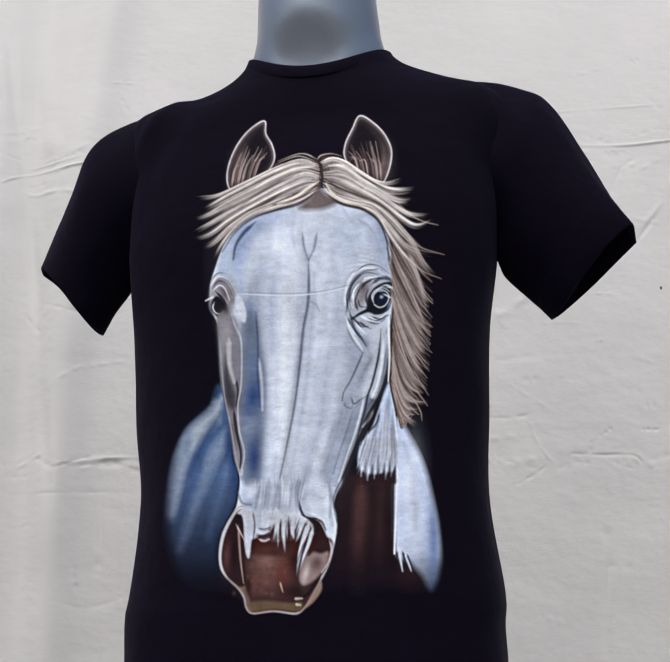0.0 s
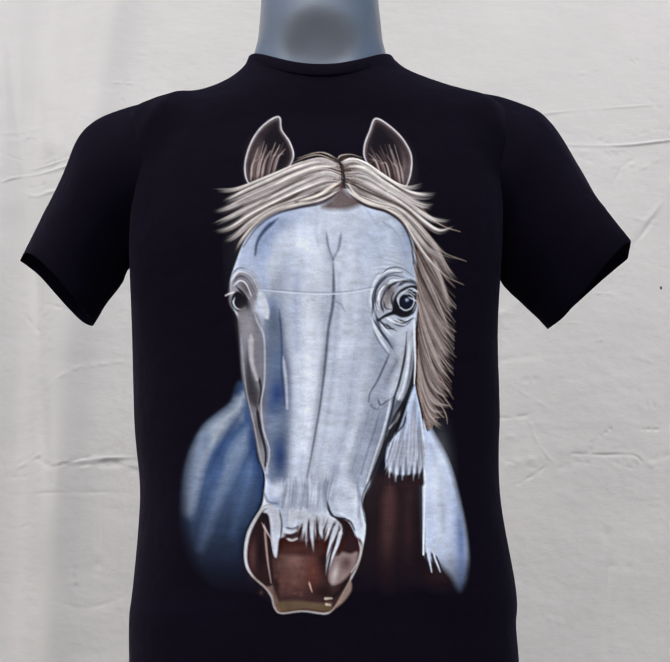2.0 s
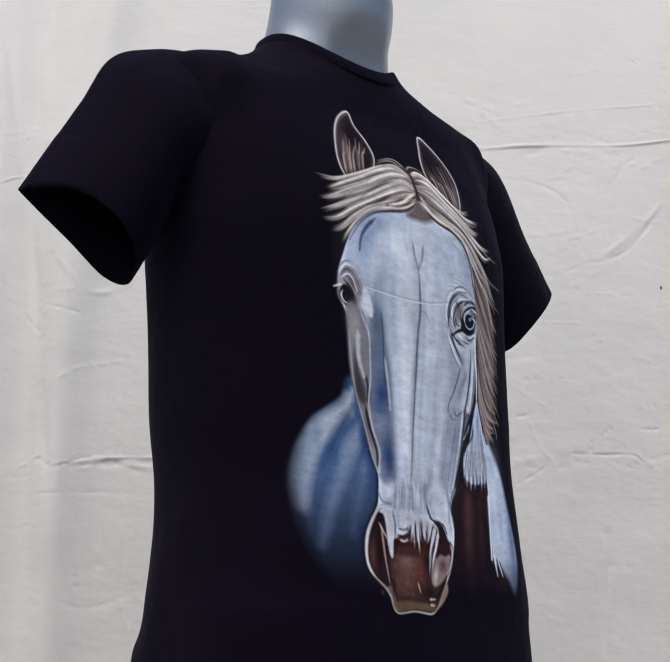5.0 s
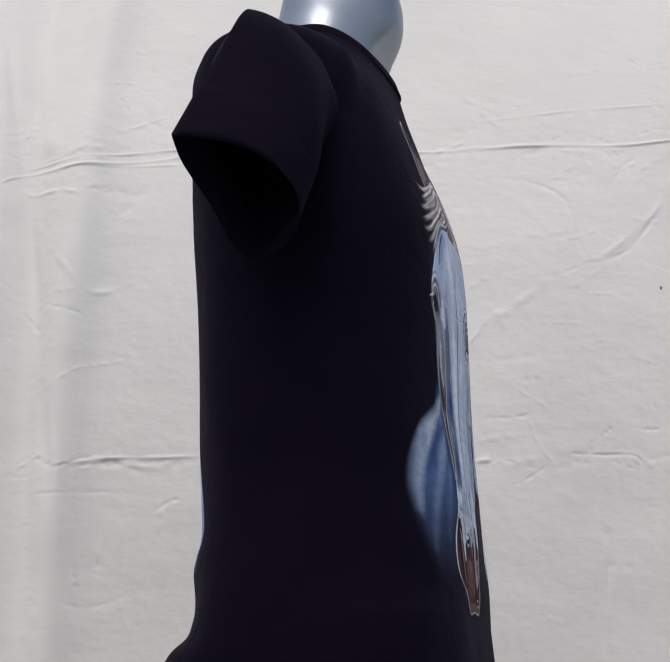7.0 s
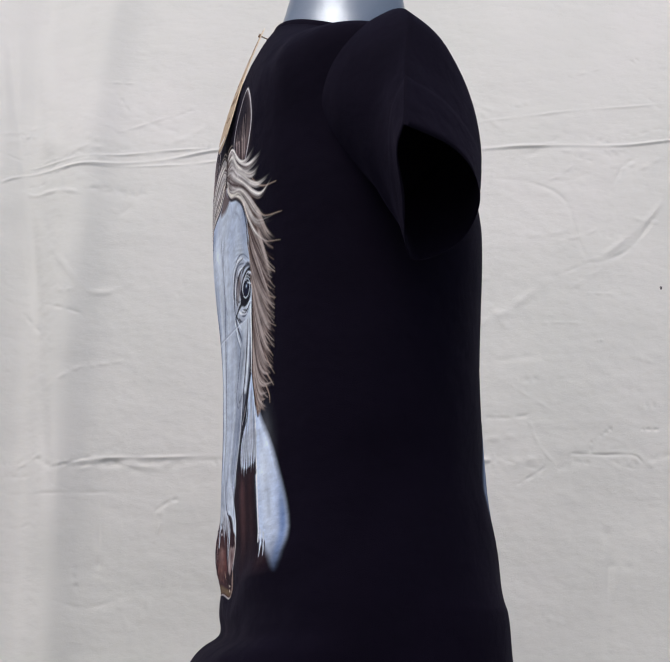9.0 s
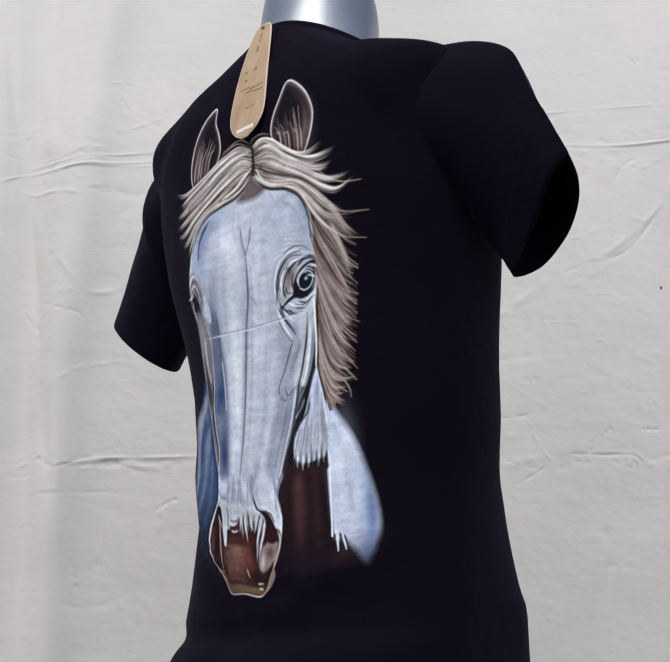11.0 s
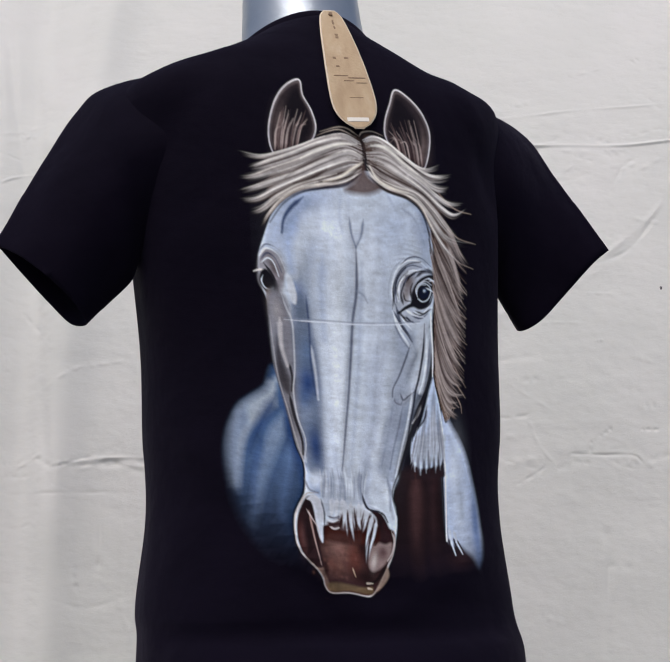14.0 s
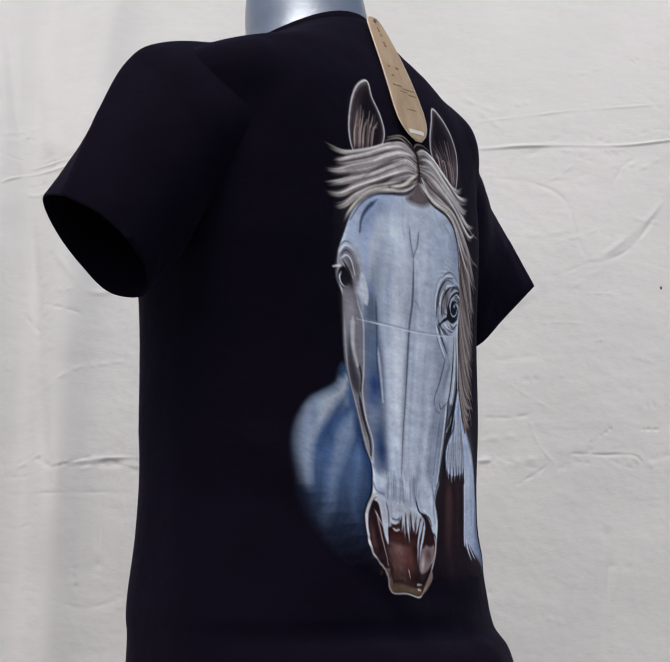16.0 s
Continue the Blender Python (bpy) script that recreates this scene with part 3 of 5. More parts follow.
def paint_horse():
    k = Ink()
    white = rgb(222, 230, 245)
    line, deep = rgb(92, 98, 118), rgb(40, 42, 56)
    navy, pale = rgb(26, 38, 66), rgb(160, 170, 184)
    umber = rgb(44, 28, 31)
    black = np.array(SHIRT_BLACK) / INK_GAIN
    # shoulder in blue shade
    shoulder = [(553, 903), (524, 948), (486, 980), (458, 1006), (432, 1055), (416, 1115), (411, 1185), (418, 1262), (442, 1335), (484, 1392), (545, 1425), (640, 1425), (650, 1250), (610, 1080)]
    k.fill(shoulder, rgb(84, 108, 146), 15, 1.0, (1110, 1405))
    w, keep = k.mask(shoulder, 12)
    k.clip = np.zeros(k.x.shape)
    k.clip[w] = keep * np.clip((1400 - k.y[w]) / 330, 0, 1) ** 2
    k.blob(540, 1340, 130, 110, navy, 0.7)
    k.blob(590, 1120, 60, 150, navy, 0.6)
    for pts, wd, c, al in (([(548, 925), (490, 985), (440, 1060), (415, 1190)], 78, pale, 0.9), ([(470, 1000), (430, 1090), (420, 1210)], 48, rgb(132, 148, 176), 0.8),
                           ([(560, 1000), (520, 1090), (480, 1190), (450, 1290)], 36, rgb(128, 146, 174), 0.8), ([(545, 960), (500, 1040), (470, 1110)], 26, rgb(54, 76, 116), 0.75),
                           ([(575, 1060), (550, 1150), (520, 1260)], 24, rgb(96, 120, 162), 0.6), ([(570, 940), (575, 1040), (590, 1160)], 30, rgb(44, 66, 110), 0.8),
                           ([(500, 1080), (470, 1180), (455, 1280)], 16, rgb(60, 88, 144), 0.55)):
        k.stroke(pts, wd, c, al, 0.5, 10)
    k.clip = None
    for y in range(1020, 1400, 24):     # the outer edge melts into the cloth
        k.blob(406 + 0.00085 * (y - 1180) ** 2, y, 24, 34, black, 0.35)
    # brown chest
    k.fill([(812, 1140), (870, 1110), (965, 1105), (972, 1285), (1030, 1345), (1056, 1385), (1040, 1425), (930, 1440), (800, 1435), (800, 1300)], umber, 12, 0.95, (1250, 1430))
    k.clip = np.clip((1410 - k.y) / 190, 0, 1) ** 1.5
    for x, c, al, wd in ((886, rgb(92, 62, 62), 0.6, 40), (934, rgb(66, 44, 47), 0.5, 30), (956, rgb(24, 16, 21), 0.7, 22), (908, rgb(32, 21, 26), 0.4, 18), (846, rgb(30, 20, 25), 0.6, 34)):
        k.stroke([(x + 4, 1115), (x, 1230), (x - 6, 1330), (x - 8, 1430)], wd, c, al, 0.6, 12)
    k.clip = None
    k.blob(1000, 1350, 40, 26, rgb(58, 35, 38), 0.5)
    # white chest, far side
    chest = [(966, 985), (1000, 1030), (1030, 1092), (1050, 1165), (1066, 1250), (1070, 1330), (1052, 1385), (1030, 1350), (1000, 1318), (970, 1292), (966, 1140)]
    k.fill(chest, rgb(196, 207, 230), 8, 1.0, (1290, 1420))
    w, keep = k.mask(chest, 7)
    k.clip = np.zeros(k.x.shape)
    k.clip[w] = keep
    k.blob(1056, 1270, 20, 130, rgb(86, 110, 156), 0.8)
    k.stroke([(985, 1040), (1008, 1130), (1014, 1250)], 12, rgb(150, 164, 190), 0.5, 0.5, 5)
    k.clip = None
    for y in range(1130, 1400, 22):
        k.blob(1082 - 0.0006 * (y - 1300) ** 2, y, 18, 26, black, 0.4)
    k.blob(1000, 1130, 26, 90, white, 0.8)
    k.blob(1008, 1240, 20, 60, white, 0.5)
    for x, y, r in ((1072, 1380, 26), (1056, 1400, 30), (1084, 1340, 22)):
        k.blob(x, y, r, r, black, 0.7)
    for pts, wd, c in (([(975, 1268), (979, 1305), (985, 1340)], 9, rgb(204, 210, 224)), ([(987, 1276), (995, 1309), (1005, 1340)], 9, rgb(204, 210, 224)), 
                       ([(972, 1295), (973, 1316), (976, 1338)], 5, umber), ([(985, 1295), (991, 1320), (997, 1342)], 6, umber), ([(995, 1301), (1005, 1326), (1016, 1349)], 5, umber)):
        k.stroke(pts, wd, c, 0.85, 0.1, 1.8, 20, 0.1)
    k.stroke([(948, 905), (962, 975), (970, 1060), (970, 1180), (966, 1300)], 5, rgb(235, 240, 250), 0.95, 0.6, 1.2)
    k.stroke([(957, 1010), (962, 1100), (962, 1280)], 5, black, 0.9, 0.5, 1.5)
    # neck patch with ragged hair
    k.fill([(912, 1000), (940, 915), (952, 900), (964, 985), (966, 1095), (940, 1110), (905, 1112), (880, 1090), (885, 1040)], rgb(192, 203, 224), 3)
    for pts, wd, c in (([(950, 920), (944, 1000), (938, 1080)], 12, rgb(150, 158, 176)), ([(930, 960), (915, 1030), (905, 1090)], 9, rgb(128, 134, 152)), ([(958, 960), (958, 1090)], 8, rgb(160, 170, 190))):
        k.stroke(pts, wd, c, 0.7, 0.3, 3)
    for x, y, sp in ((887, 1118, 9), (902, 1128, 8), (918, 1124, 7), (932, 1112, 8), (944, 1126, 8), (957, 1120, 7)):
        k.fill([(x + 12 - sp, 1040), (x + 12 + sp, 1040), (x + 6 + sp, 1082), (x + 1, y - 8), (x, y), (x - 1, y - 8), (x + 3 - sp, 1082)], rgb(202, 210, 224), 3, 0.8)
        k.stroke([(x + 12 - sp, 1046), (x + 5 - sp, 1085), (x - 1, y - 6)], 3, rgb(120, 122, 138), 0.6, 0.1, 1.8)
    for x, top in ((880, 1080), (895, 1078), (911, 1092), (926, 1074), (939, 1088), (952, 1080), (964, 1096)):
        k.fill([(x - 6, 1136), (x + 6, 1136), (x + 5, 1112), (x + 3, top), (x + 1, top), (x - 3, 1112)], rgb(46, 32, 36), 3, 0.85)
    # mane
    inner = [(905, 440), (946, 540), (958, 680), (952, 820), (956, 905), (968, 945)]
    k.fill([(900, 440), (955, 520), (990, 610), (1012, 700), (1020, 790), (1008, 860), (992, 920), (974, 945), (957, 905), (948, 820), (955, 690), (945, 560)], rgb(104, 88, 84), 10)
    for i in range(420):
        f = k.rng.random()
        x0, y0 = spline(inner, f * 5)
        reach = (30 + 80 * math.sin(math.pi * min(1, 0.15 + 0.85 * f))) * k.rng.uniform(0.6, 1.1) * (1 - 0.45 * f)
        drop = k.rng.uniform(110, 190) * (1 - 0.55 * f)
        x1 = min(x0 + reach, 1052 - 25 * f)
        y1 = min(y0 + drop, 975)
        c = (rgb(150, 132, 124), rgb(118, 100, 95), rgb(186, 170, 162), rgb(56, 44, 46))[i % 4]
        k.stroke([(x0 - 4, y0), (x0 + (x1 - x0) * 0.35, y0 + drop * 0.45), (x0 + (x1 - x0) * 0.75, y0 + drop * 0.8), (x1, y1)], k.rng.uniform(2.0, 4.4), c, 0.55, 0.05, 1.2)
    for y0, x1, y1 in ((500, 1056, 540), (540, 1070, 606), (580, 1064, 660), (640, 1046, 715), (700, 1046, 770), (740, 1046, 830), (800, 1036, 890), (850, 1038, 955), (800, 1040, 930), (880, 1026, 990)):
        k.stroke([(958, y0 - 20), (990, y0 + 0.3 * (y1 - y0)), (1020, y0 + 0.75 * (y1 - y0)), (x1, y1)], 4, rgb(166, 146, 136), 0.75, 0.05, 1.2)
    # ears
    for s, outline, core in ((0, [(636, 273), (600, 296), (572, 340), (557, 398), (566, 440), (600, 446), (650, 405), (668, 370), (660, 335), (642, 305)],
                              [(628, 292), (604, 322), (596, 370), (606, 415), (636, 405), (656, 370), (650, 335), (638, 310)]),
                             (1, [(866, 270), (900, 290), (930, 325), (946, 368), (938, 420), (920, 440), (870, 415), (838, 375), (836, 340), (850, 302)],
                              [(868, 288), (898, 315), (918, 350), (922, 390), (905, 418), (872, 392), (850, 362), (850, 335)])):
        k.fill(outline, rgb(46, 38, 42), 2)
        k.blob((588, 922)[s], 400, 22, 50, rgb(124, 108, 106), 0.7)
        k.fill(core, rgb(20, 15, 22), 6)
        edge = np.vstack([loop(outline, 60), loop(outline, 60)[:1]])
        k.stroke(edge, 3.4, rgb(190, 184, 188), 0.85, 0.9, 1.2, 70, 0.0)
        k.stroke(edge * 0.93 + edge.mean(0) * 0.07, 5, rgb(104, 94, 96), 0.6, 0.9, 2.5, 70, 0.0)
        for i in range(48):
            f = k.rng.random()
            x0 = (568 + 52 * f) if s == 0 else (928 - 58 * f)
            d = 1 if s == 0 else -1
            k.stroke([(x0, 432 - 8 * f), (x0 + d * (4 + 10 * f), 395 - 20 * f), (x0 + d * (16 + 14 * f), 335 + 50 * k.rng.random())], 3.4, (rgb(168, 152, 148), rgb(112, 94, 92), rgb(70, 58, 60))[i % 3], 0.6, 0.05, 1.3)
    # head
    head = [(560, 560), (535, 615), (520, 665), (526, 720), (540, 760), (544, 850), (556, 925), (572, 1000), (582, 1070), (596, 1112), (595, 1151), (588, 1189), (569, 1222), (554, 1254), (548, 1294), (552, 1330), (568, 1354), (593, 1376), (608, 1397), (614, 1420), (630, 1433), (679, 1428), (729, 1434), (747, 1427), (764, 1409), (778, 1385), (793, 1358), (811, 1325), (821, 1291), (830, 1243), (828, 1208), (822, 1183), (830, 1153), (841, 1131), (840, 1100), (870, 1025), (902, 960), (930, 900),
            (945, 810), (954, 720), (956, 640), (948, 575), (926, 515), (880, 470), (800, 445), (700, 455), (620, 495)]
    w, inside = k.mask(head, 2.2, 150)
    rim = loop(head, 120)
    k.stroke(np.vstack([rim, rim[:1]]), 10, rgb(14, 11, 18), 0.85, 1.0, 2.0, 160, 0.0)
    k.lay(w, inside, rgb(204, 211, 223))
    k.blob(745, 610, 120, 110, rgb(226, 233, 246), 0.85)
    k.blob(735, 880, 90, 240, rgb(220, 228, 240), 0.8, 4)
    k.clip = np.zeros(k.x.shape)
    k.clip[w] = inside
    k.blob(770, 455, 120, 40, rgb(150, 146, 152), 0.8)
    k.blob(600, 560, 36, 90, rgb(126, 146, 186), 0.7, 35)
    k.blob(660, 520, 60, 24, rgb(126, 148, 194), 0.55, -20)
    k.blob(690, 580, 60, 80, rgb(222, 231, 247), 0.9)
    k.blob(820, 620, 40, 60, rgb(216, 224, 238), 0.8)
    k.blob(800, 740, 36, 60, rgb(224, 231, 242), 0.8)
    k.blob(560, 620, 30, 50, rgb(186, 200, 228), 0.6)
    k.blob(850, 560, 70, 80, rgb(190, 203, 226), 0.7)
    k.blob(930, 560, 22, 80, rgb(150, 160, 184), 0.7)
    # cheek planes
    k.fill([(536, 740), (575, 730), (600, 800), (604, 900), (600, 1000), (600, 1120), (585, 1060), (560, 940), (545, 850)], rgb(112, 107, 116), 6, 0.95)
    k.fill([(598, 700), (640, 740), (646, 880), (645, 1040), (648, 1180), (600, 1170), (598, 1060), (612, 950), (600, 820)], rgb(120, 140, 180), 9, 0.9)
    k.blob(620, 930, 16, 60, rgb(58, 84, 134), 0.75)
    k.blob(626, 1080, 15, 60, rgb(54, 78, 126), 0.8)
    k.blob(622, 830, 14, 60, rgb(150, 168, 204), 0.8)
    k.blob(612, 1150, 26, 34, rgb(206, 216, 234), 0.9)
    k.fill([(830, 720), (900, 790), (948, 800), (940, 880), (905, 960), (868, 1040), (838, 1110), (815, 1165), (800, 1100), (830, 980), (862, 880), (850, 790)], rgb(168, 178, 198), 12, 0.9)
    k.blob(905, 860, 18, 70, rgb(202, 208, 220), 0.7, 15)
    k.blob(860, 1000, 12, 80, rgb(120, 128, 148), 0.7, 18)
    k.blob(700, 880, 34, 240, rgb(234, 239, 246), 0.9, 3)
    k.blob(790, 880, 40, 200, rgb(220, 228, 241), 0.85, 8)
    k.blob(665, 1050, 16, 140, rgb(226, 234, 250), 0.7)
    k.blob(770, 1130, 40, 50, rgb(208, 218, 238), 0.8)
    for x, y, rx, ry, c, al, tn in (((735, 720, 26, 120, 176, 0.55, 4),
                 (660, 700, 20, 120, 186, 0.5, -3),
                 (845, 700, 16, 90, 168, 0.6, 0),
                 (640, 800, 12, 150, 150, 0.6, -4),
                 (752, 980, 16, 150, 186, 0.6, 8),
                 (822, 900, 18, 130, 180, 0.6, 12),
                 (690, 1120, 14, 80, 186, 0.5, 2),
                 (730, 1150, 20, 60, 176, 0.5, 4),
                 (900, 620, 30, 40, 176, 0.5, 0),
                 (800, 1060, 14, 110, 176, 0.5, 14))
                + ((900, 965, 20, 80, 96, 0.75, 22),
                 (935, 880, 9, 80, 110, 0.6, 12),
                 (600, 1050, 8, 90, 110, 0.6, -6),
                 (640, 700, 26, 110, 158, 0.65, -6),
                 (652, 920, 12, 160, 168, 0.6, 0),
                 (880, 880, 16, 70, 150, 0.6, 18),
                 (925, 850, 10, 90, 150, 0.6, 12),
                 (780, 520, 50, 26, 196, 0.6, 0))):
        k.blob(x, y, rx, ry, rgb(c, c + 8, c + 20), al, tn)
    for i in range(120):   # cross-wise creasing of the cloth, its light and shade painted into the ink
        x, y, r = k.rng.uniform(640, 880), k.rng.uniform(560, 1120), k.rng.uniform(14, 46)
        k.stroke([(x - r, y + k.rng.normal(0, 2)), (x, y), (x + r, y + k.rng.normal(0, 2))], 3.4, (rgb(240, 245, 252), rgb(160, 170, 188))[i % 2], 0.20, 0.2, 1.6, 6)
    for pts, wd, c, al, sf in ((([(612, 700), (634, 800), (640, 950), (640, 1100)], 30, rgb(128, 142, 172), 0.55, 12),
                 ([(676, 560), (684, 760), (690, 960), (690, 1120)], 34, rgb(240, 244, 250), 0.6, 14),
                 ([(800, 560), (806, 720), (795, 900), (775, 1080)], 40, rgb(236, 241, 249), 0.55, 16),
                 ([(860, 760), (852, 880), (826, 1010), (800, 1120)], 26, rgb(150, 159, 178), 0.6, 11),
                 ([(745, 640), (738, 800), (720, 980), (704, 1130)], 26, rgb(176, 187, 208), 0.45, 10))
                + (([(900, 800), (896, 880), (880, 950)], 22, rgb(198, 205, 218), 0.6, 8),
                 ([(770, 1120), (800, 1150), (814, 1190)], 26, rgb(228, 234, 244), 0.7, 9),
                 ([(735, 1150), (745, 1180), (760, 1204)], 14, rgb(140, 146, 164), 0.6, 6),
                 ([(655, 1130), (658, 1180), (650, 1220)], 16, rgb(150, 158, 178), 0.6, 6),
                 ([(880, 480), (915, 520), (938, 580), (944, 640)], 22, rgb(146, 155, 176), 0.55, 9))):
        k.stroke(pts, wd, c, al, 0.5, sf, 30)
    # long lines of the face
    soft_lines = ((([(615, 640), (622, 720), (638, 830), (646, 960), (648, 1080), (650, 1200)], 13, rgb(96, 112, 148), 0.75, 5),
                 ([(736, 540), (742, 580), (752, 605), (757, 680), (748, 760), (736, 850), (722, 950), (708, 1050), (698, 1150)], 9, rgb(112, 118, 136), 0.75, 3.5),
                 ([(772, 550), (766, 580), (753, 606)], 6, rgb(116, 126, 152), 0.8, 2),
                 ([(760, 690), (790, 722), (800, 735)], 6, rgb(130, 140, 164), 0.6, 3))
                + (([(742, 500), (738, 545)], 7, rgb(150, 160, 182), 0.6, 3),
                 ([(640, 850), (668, 960), (676, 1080), (682, 1160)], 8, rgb(160, 172, 196), 0.6, 4),
                 ([(775, 870), (790, 960), (770, 1060), (745, 1160)], 9, rgb(158, 170, 196), 0.55, 5),
                 ([(870, 880), (845, 980), (825, 1060), (812, 1140)], 7, rgb(118, 126, 148), 0.75, 3),
                 ([(850, 940), (820, 1020), (790, 1120)], 8, rgb(150, 160, 182), 0.55, 4))
                + (([(898, 920), (880, 990), (850, 1080), (826, 1140)], 5, rgb(84, 90, 108), 0.8, 2),
                 ([(606, 560), (590, 585), (576, 604)], 8, rgb(74, 88, 122), 0.7, 3),
                 ([(650, 520), (620, 548), (600, 572)], 12, rgb(104, 122, 158), 0.5, 5),
                 ([(872, 520), (905, 545), (930, 600)], 6, rgb(150, 160, 184), 0.6, 3),
                 ([(836, 490), (860, 530)], 6, rgb(160, 170, 192), 0.5, 3)))
    for pts, wd, c, al, sf in soft_lines:
        k.stroke(pts, wd, c, al, 0.5, sf, 30)
    hard_lines = ((([(948, 735), (950, 800), (946, 870), (958, 940)], 5, rgb(238, 242, 248), 0.9),
                 ([(548, 770), (552, 860), (566, 950), (584, 1040), (596, 1120)], 3, rgb(214, 216, 224), 0.8),
                 ([(900, 850), (880, 900), (860, 930)], 4, rgb(110, 116, 132), 0.8),
                 ([(930, 830), (905, 890), (890, 930), (884, 980)], 4, rgb(228, 233, 242), 0.8),
                 ([(915, 960), (895, 1010), (872, 1050)], 4, rgb(226, 231, 240), 0.8))
                + (([(905, 985), (888, 1025), (866, 1070)], 3, deep, 0.7),
                 ([(870, 800), (900, 835), (912, 850)], 4, rgb(96, 102, 118), 0.7),
                 ([(585, 735), (596, 800), (600, 870), (598, 950), (590, 1000)], 5, rgb(228, 232, 240), 0.9),
                 ([(578, 740), (590, 800), (595, 880), (588, 960)], 6, deep, 0.9),
                 ([(606, 760), (612, 850), (606, 950), (600, 1040)], 4, rgb(56, 66, 94), 0.8),
                 ([(650, 700), (655, 800), (652, 900)], 5, rgb(120, 134, 164), 0.6))
                + (([(560, 800), (572, 860), (580, 930)], 9, rgb(78, 72, 80), 0.8),
                 ([(548, 800), (556, 870), (570, 950)], 6, rgb(168, 162, 166), 0.7),
                 ([(570, 960), (585, 1050), (600, 1140)], 5, rgb(232, 236, 245), 0.9),
                 ([(562, 940), (578, 1030), (592, 1110)], 4, deep, 0.8),
                 ([(640, 880), (644, 960), (642, 1020)], 4, rgb(235, 240, 250), 0.8),
                 ([(634, 1040), (638, 1110), (640, 1180)], 4, rgb(38, 60, 108), 0.8))
                + (([(862, 760), (890, 800), (905, 830)], 5, rgb(84, 90, 108), 0.85),
                 ([(850, 742), (880, 790), (898, 830)], 4, rgb(228, 233, 243), 0.8),
                 ([(945, 760), (925, 830), (900, 900), (878, 960)], 5, rgb(90, 96, 112), 0.75),
                 ([(950, 800), (948, 870), (920, 950), (885, 1030)], 6, rgb(232, 236, 244), 0.85),
                 ([(942, 850), (915, 935), (890, 990)], 4, deep, 0.7),
                 ([(846, 930), (850, 950), (864, 956), (878, 940)], 6, line, 0.9))
                + (([(852, 918), (862, 908), (876, 915)], 5, rgb(232, 236, 246), 0.8),
                 ([(900, 930), (880, 945), (866, 955)], 4, deep, 0.7),
                 ([(925, 900), (905, 960), (880, 1020), (868, 1060)], 4, deep, 0.75),
                 ([(560, 975), (572, 1040), (588, 1110)], 3, white, 0.7)))
    for pts, wd, c, al in hard_lines:
        k.stroke(pts, wd * 0.9, c, al * (0.55 if c.mean() > 0.5 else 0.8), 0.3, 1.6, 26, 0.2)
    for i in range(170):   # short coat
        x, y = k.rng.uniform(600, 900), k.rng.uniform(500, 1150)
        k.stroke([(x, y), (x + k.rng.normal(0, 3), y + k.rng.uniform(10, 30))], 2.4, (white, rgb(150, 162, 188))[i % 2], 0.16, 0.2, 1.0, 4)
    for i in range(26):    # folds of skin on the temple
        y = 560 + 5 * i
        k.stroke([(850 + k.rng.normal(0, 5), y), (880, y - 4), (925 + k.rng.normal(0, 8), y + 8)], 2.2, (rgb(150, 160, 182), white)[i % 2], 0.4, 0.2, 1.0, 8)
    # near eye
    k.clip = None
    ash, snow, jet = rgb(128, 122, 128), rgb(224, 229, 238), rgb(20, 19, 27)
    k.fill([(846, 728), (844, 690), (858, 650), (885, 632), (915, 634), (945, 650), (952, 700), (940, 745), (905, 770), (868, 760)], rgb(176, 182, 196), 7, 0.9)
    k.blob(888, 676, 22, 24, rgb(112, 100, 100), 0.85, 30)
    k.blob(880, 705, 14, 22, rgb(160, 154, 156), 0.8)
    for pts, wd, c in (([(848, 735), (844, 690), (857, 650), (885, 631), (915, 633), (936, 648)], 5, snow), ([(857, 722), (854, 684), (868, 655), (893, 641), (922, 646)], 4, line),
                       ([(865, 712), (864, 682), (877, 661), (898, 651), (920, 656)], 4, snow), ([(872, 690), (884, 668), (905, 660)], 4, line),
                       ([(838, 725), (836, 690), (848, 650), (876, 625)], 3, rgb(150, 158, 176)), ([(866, 640), (890, 624), (920, 626), (946, 645)], 3, line)):
        k.stroke(pts, wd, c, 0.85, 0.4, 1.2)
    k.fill([(872, 738), (892, 724), (897, 697), (914, 674), (938, 664), (956, 668), (960, 690), (948, 712), (940, 728), (918, 738), (898, 732)], jet, 2.5)
    k.stroke([(912, 712), (908, 698), (916, 684), (930, 681), (944, 690), (946, 703), (938, 717), (924, 721), (913, 714)], 3.2, rgb(200, 208, 220), 0.8, 0.8, 1.2)
    k.fill([(917, 702), (921, 691), (932, 689), (940, 698), (938, 709), (928, 714), (920, 711)], rgb(32, 44, 70), 2)
    k.blob(932, 697, 4, 4, rgb(120, 140, 176), 0.8)
    k.stroke([(918, 680), (934, 671), (948, 674), (957, 684)], 5, rgb(190, 196, 208), 0.9, 0.4, 1.2)
    k.stroke([(932, 690), (946, 697), (954, 702)], 4, rgb(214, 220, 230), 0.85, 0.4, 1.1)
    k.stroke([(898, 726), (880, 734), (862, 746)], 6, jet, 0.9, 0.3, 1.3)
    for pts, c in (([(900, 742), (922, 748), (944, 730)], snow), ([(896, 752), (920, 758), (938, 748)], line), ([(880, 752), (890, 762), (906, 770)], line), ([(868, 752), (880, 768), (896, 784)], snow)):
        k.stroke(pts, 4, c, 0.85, 0.3, 1.2)
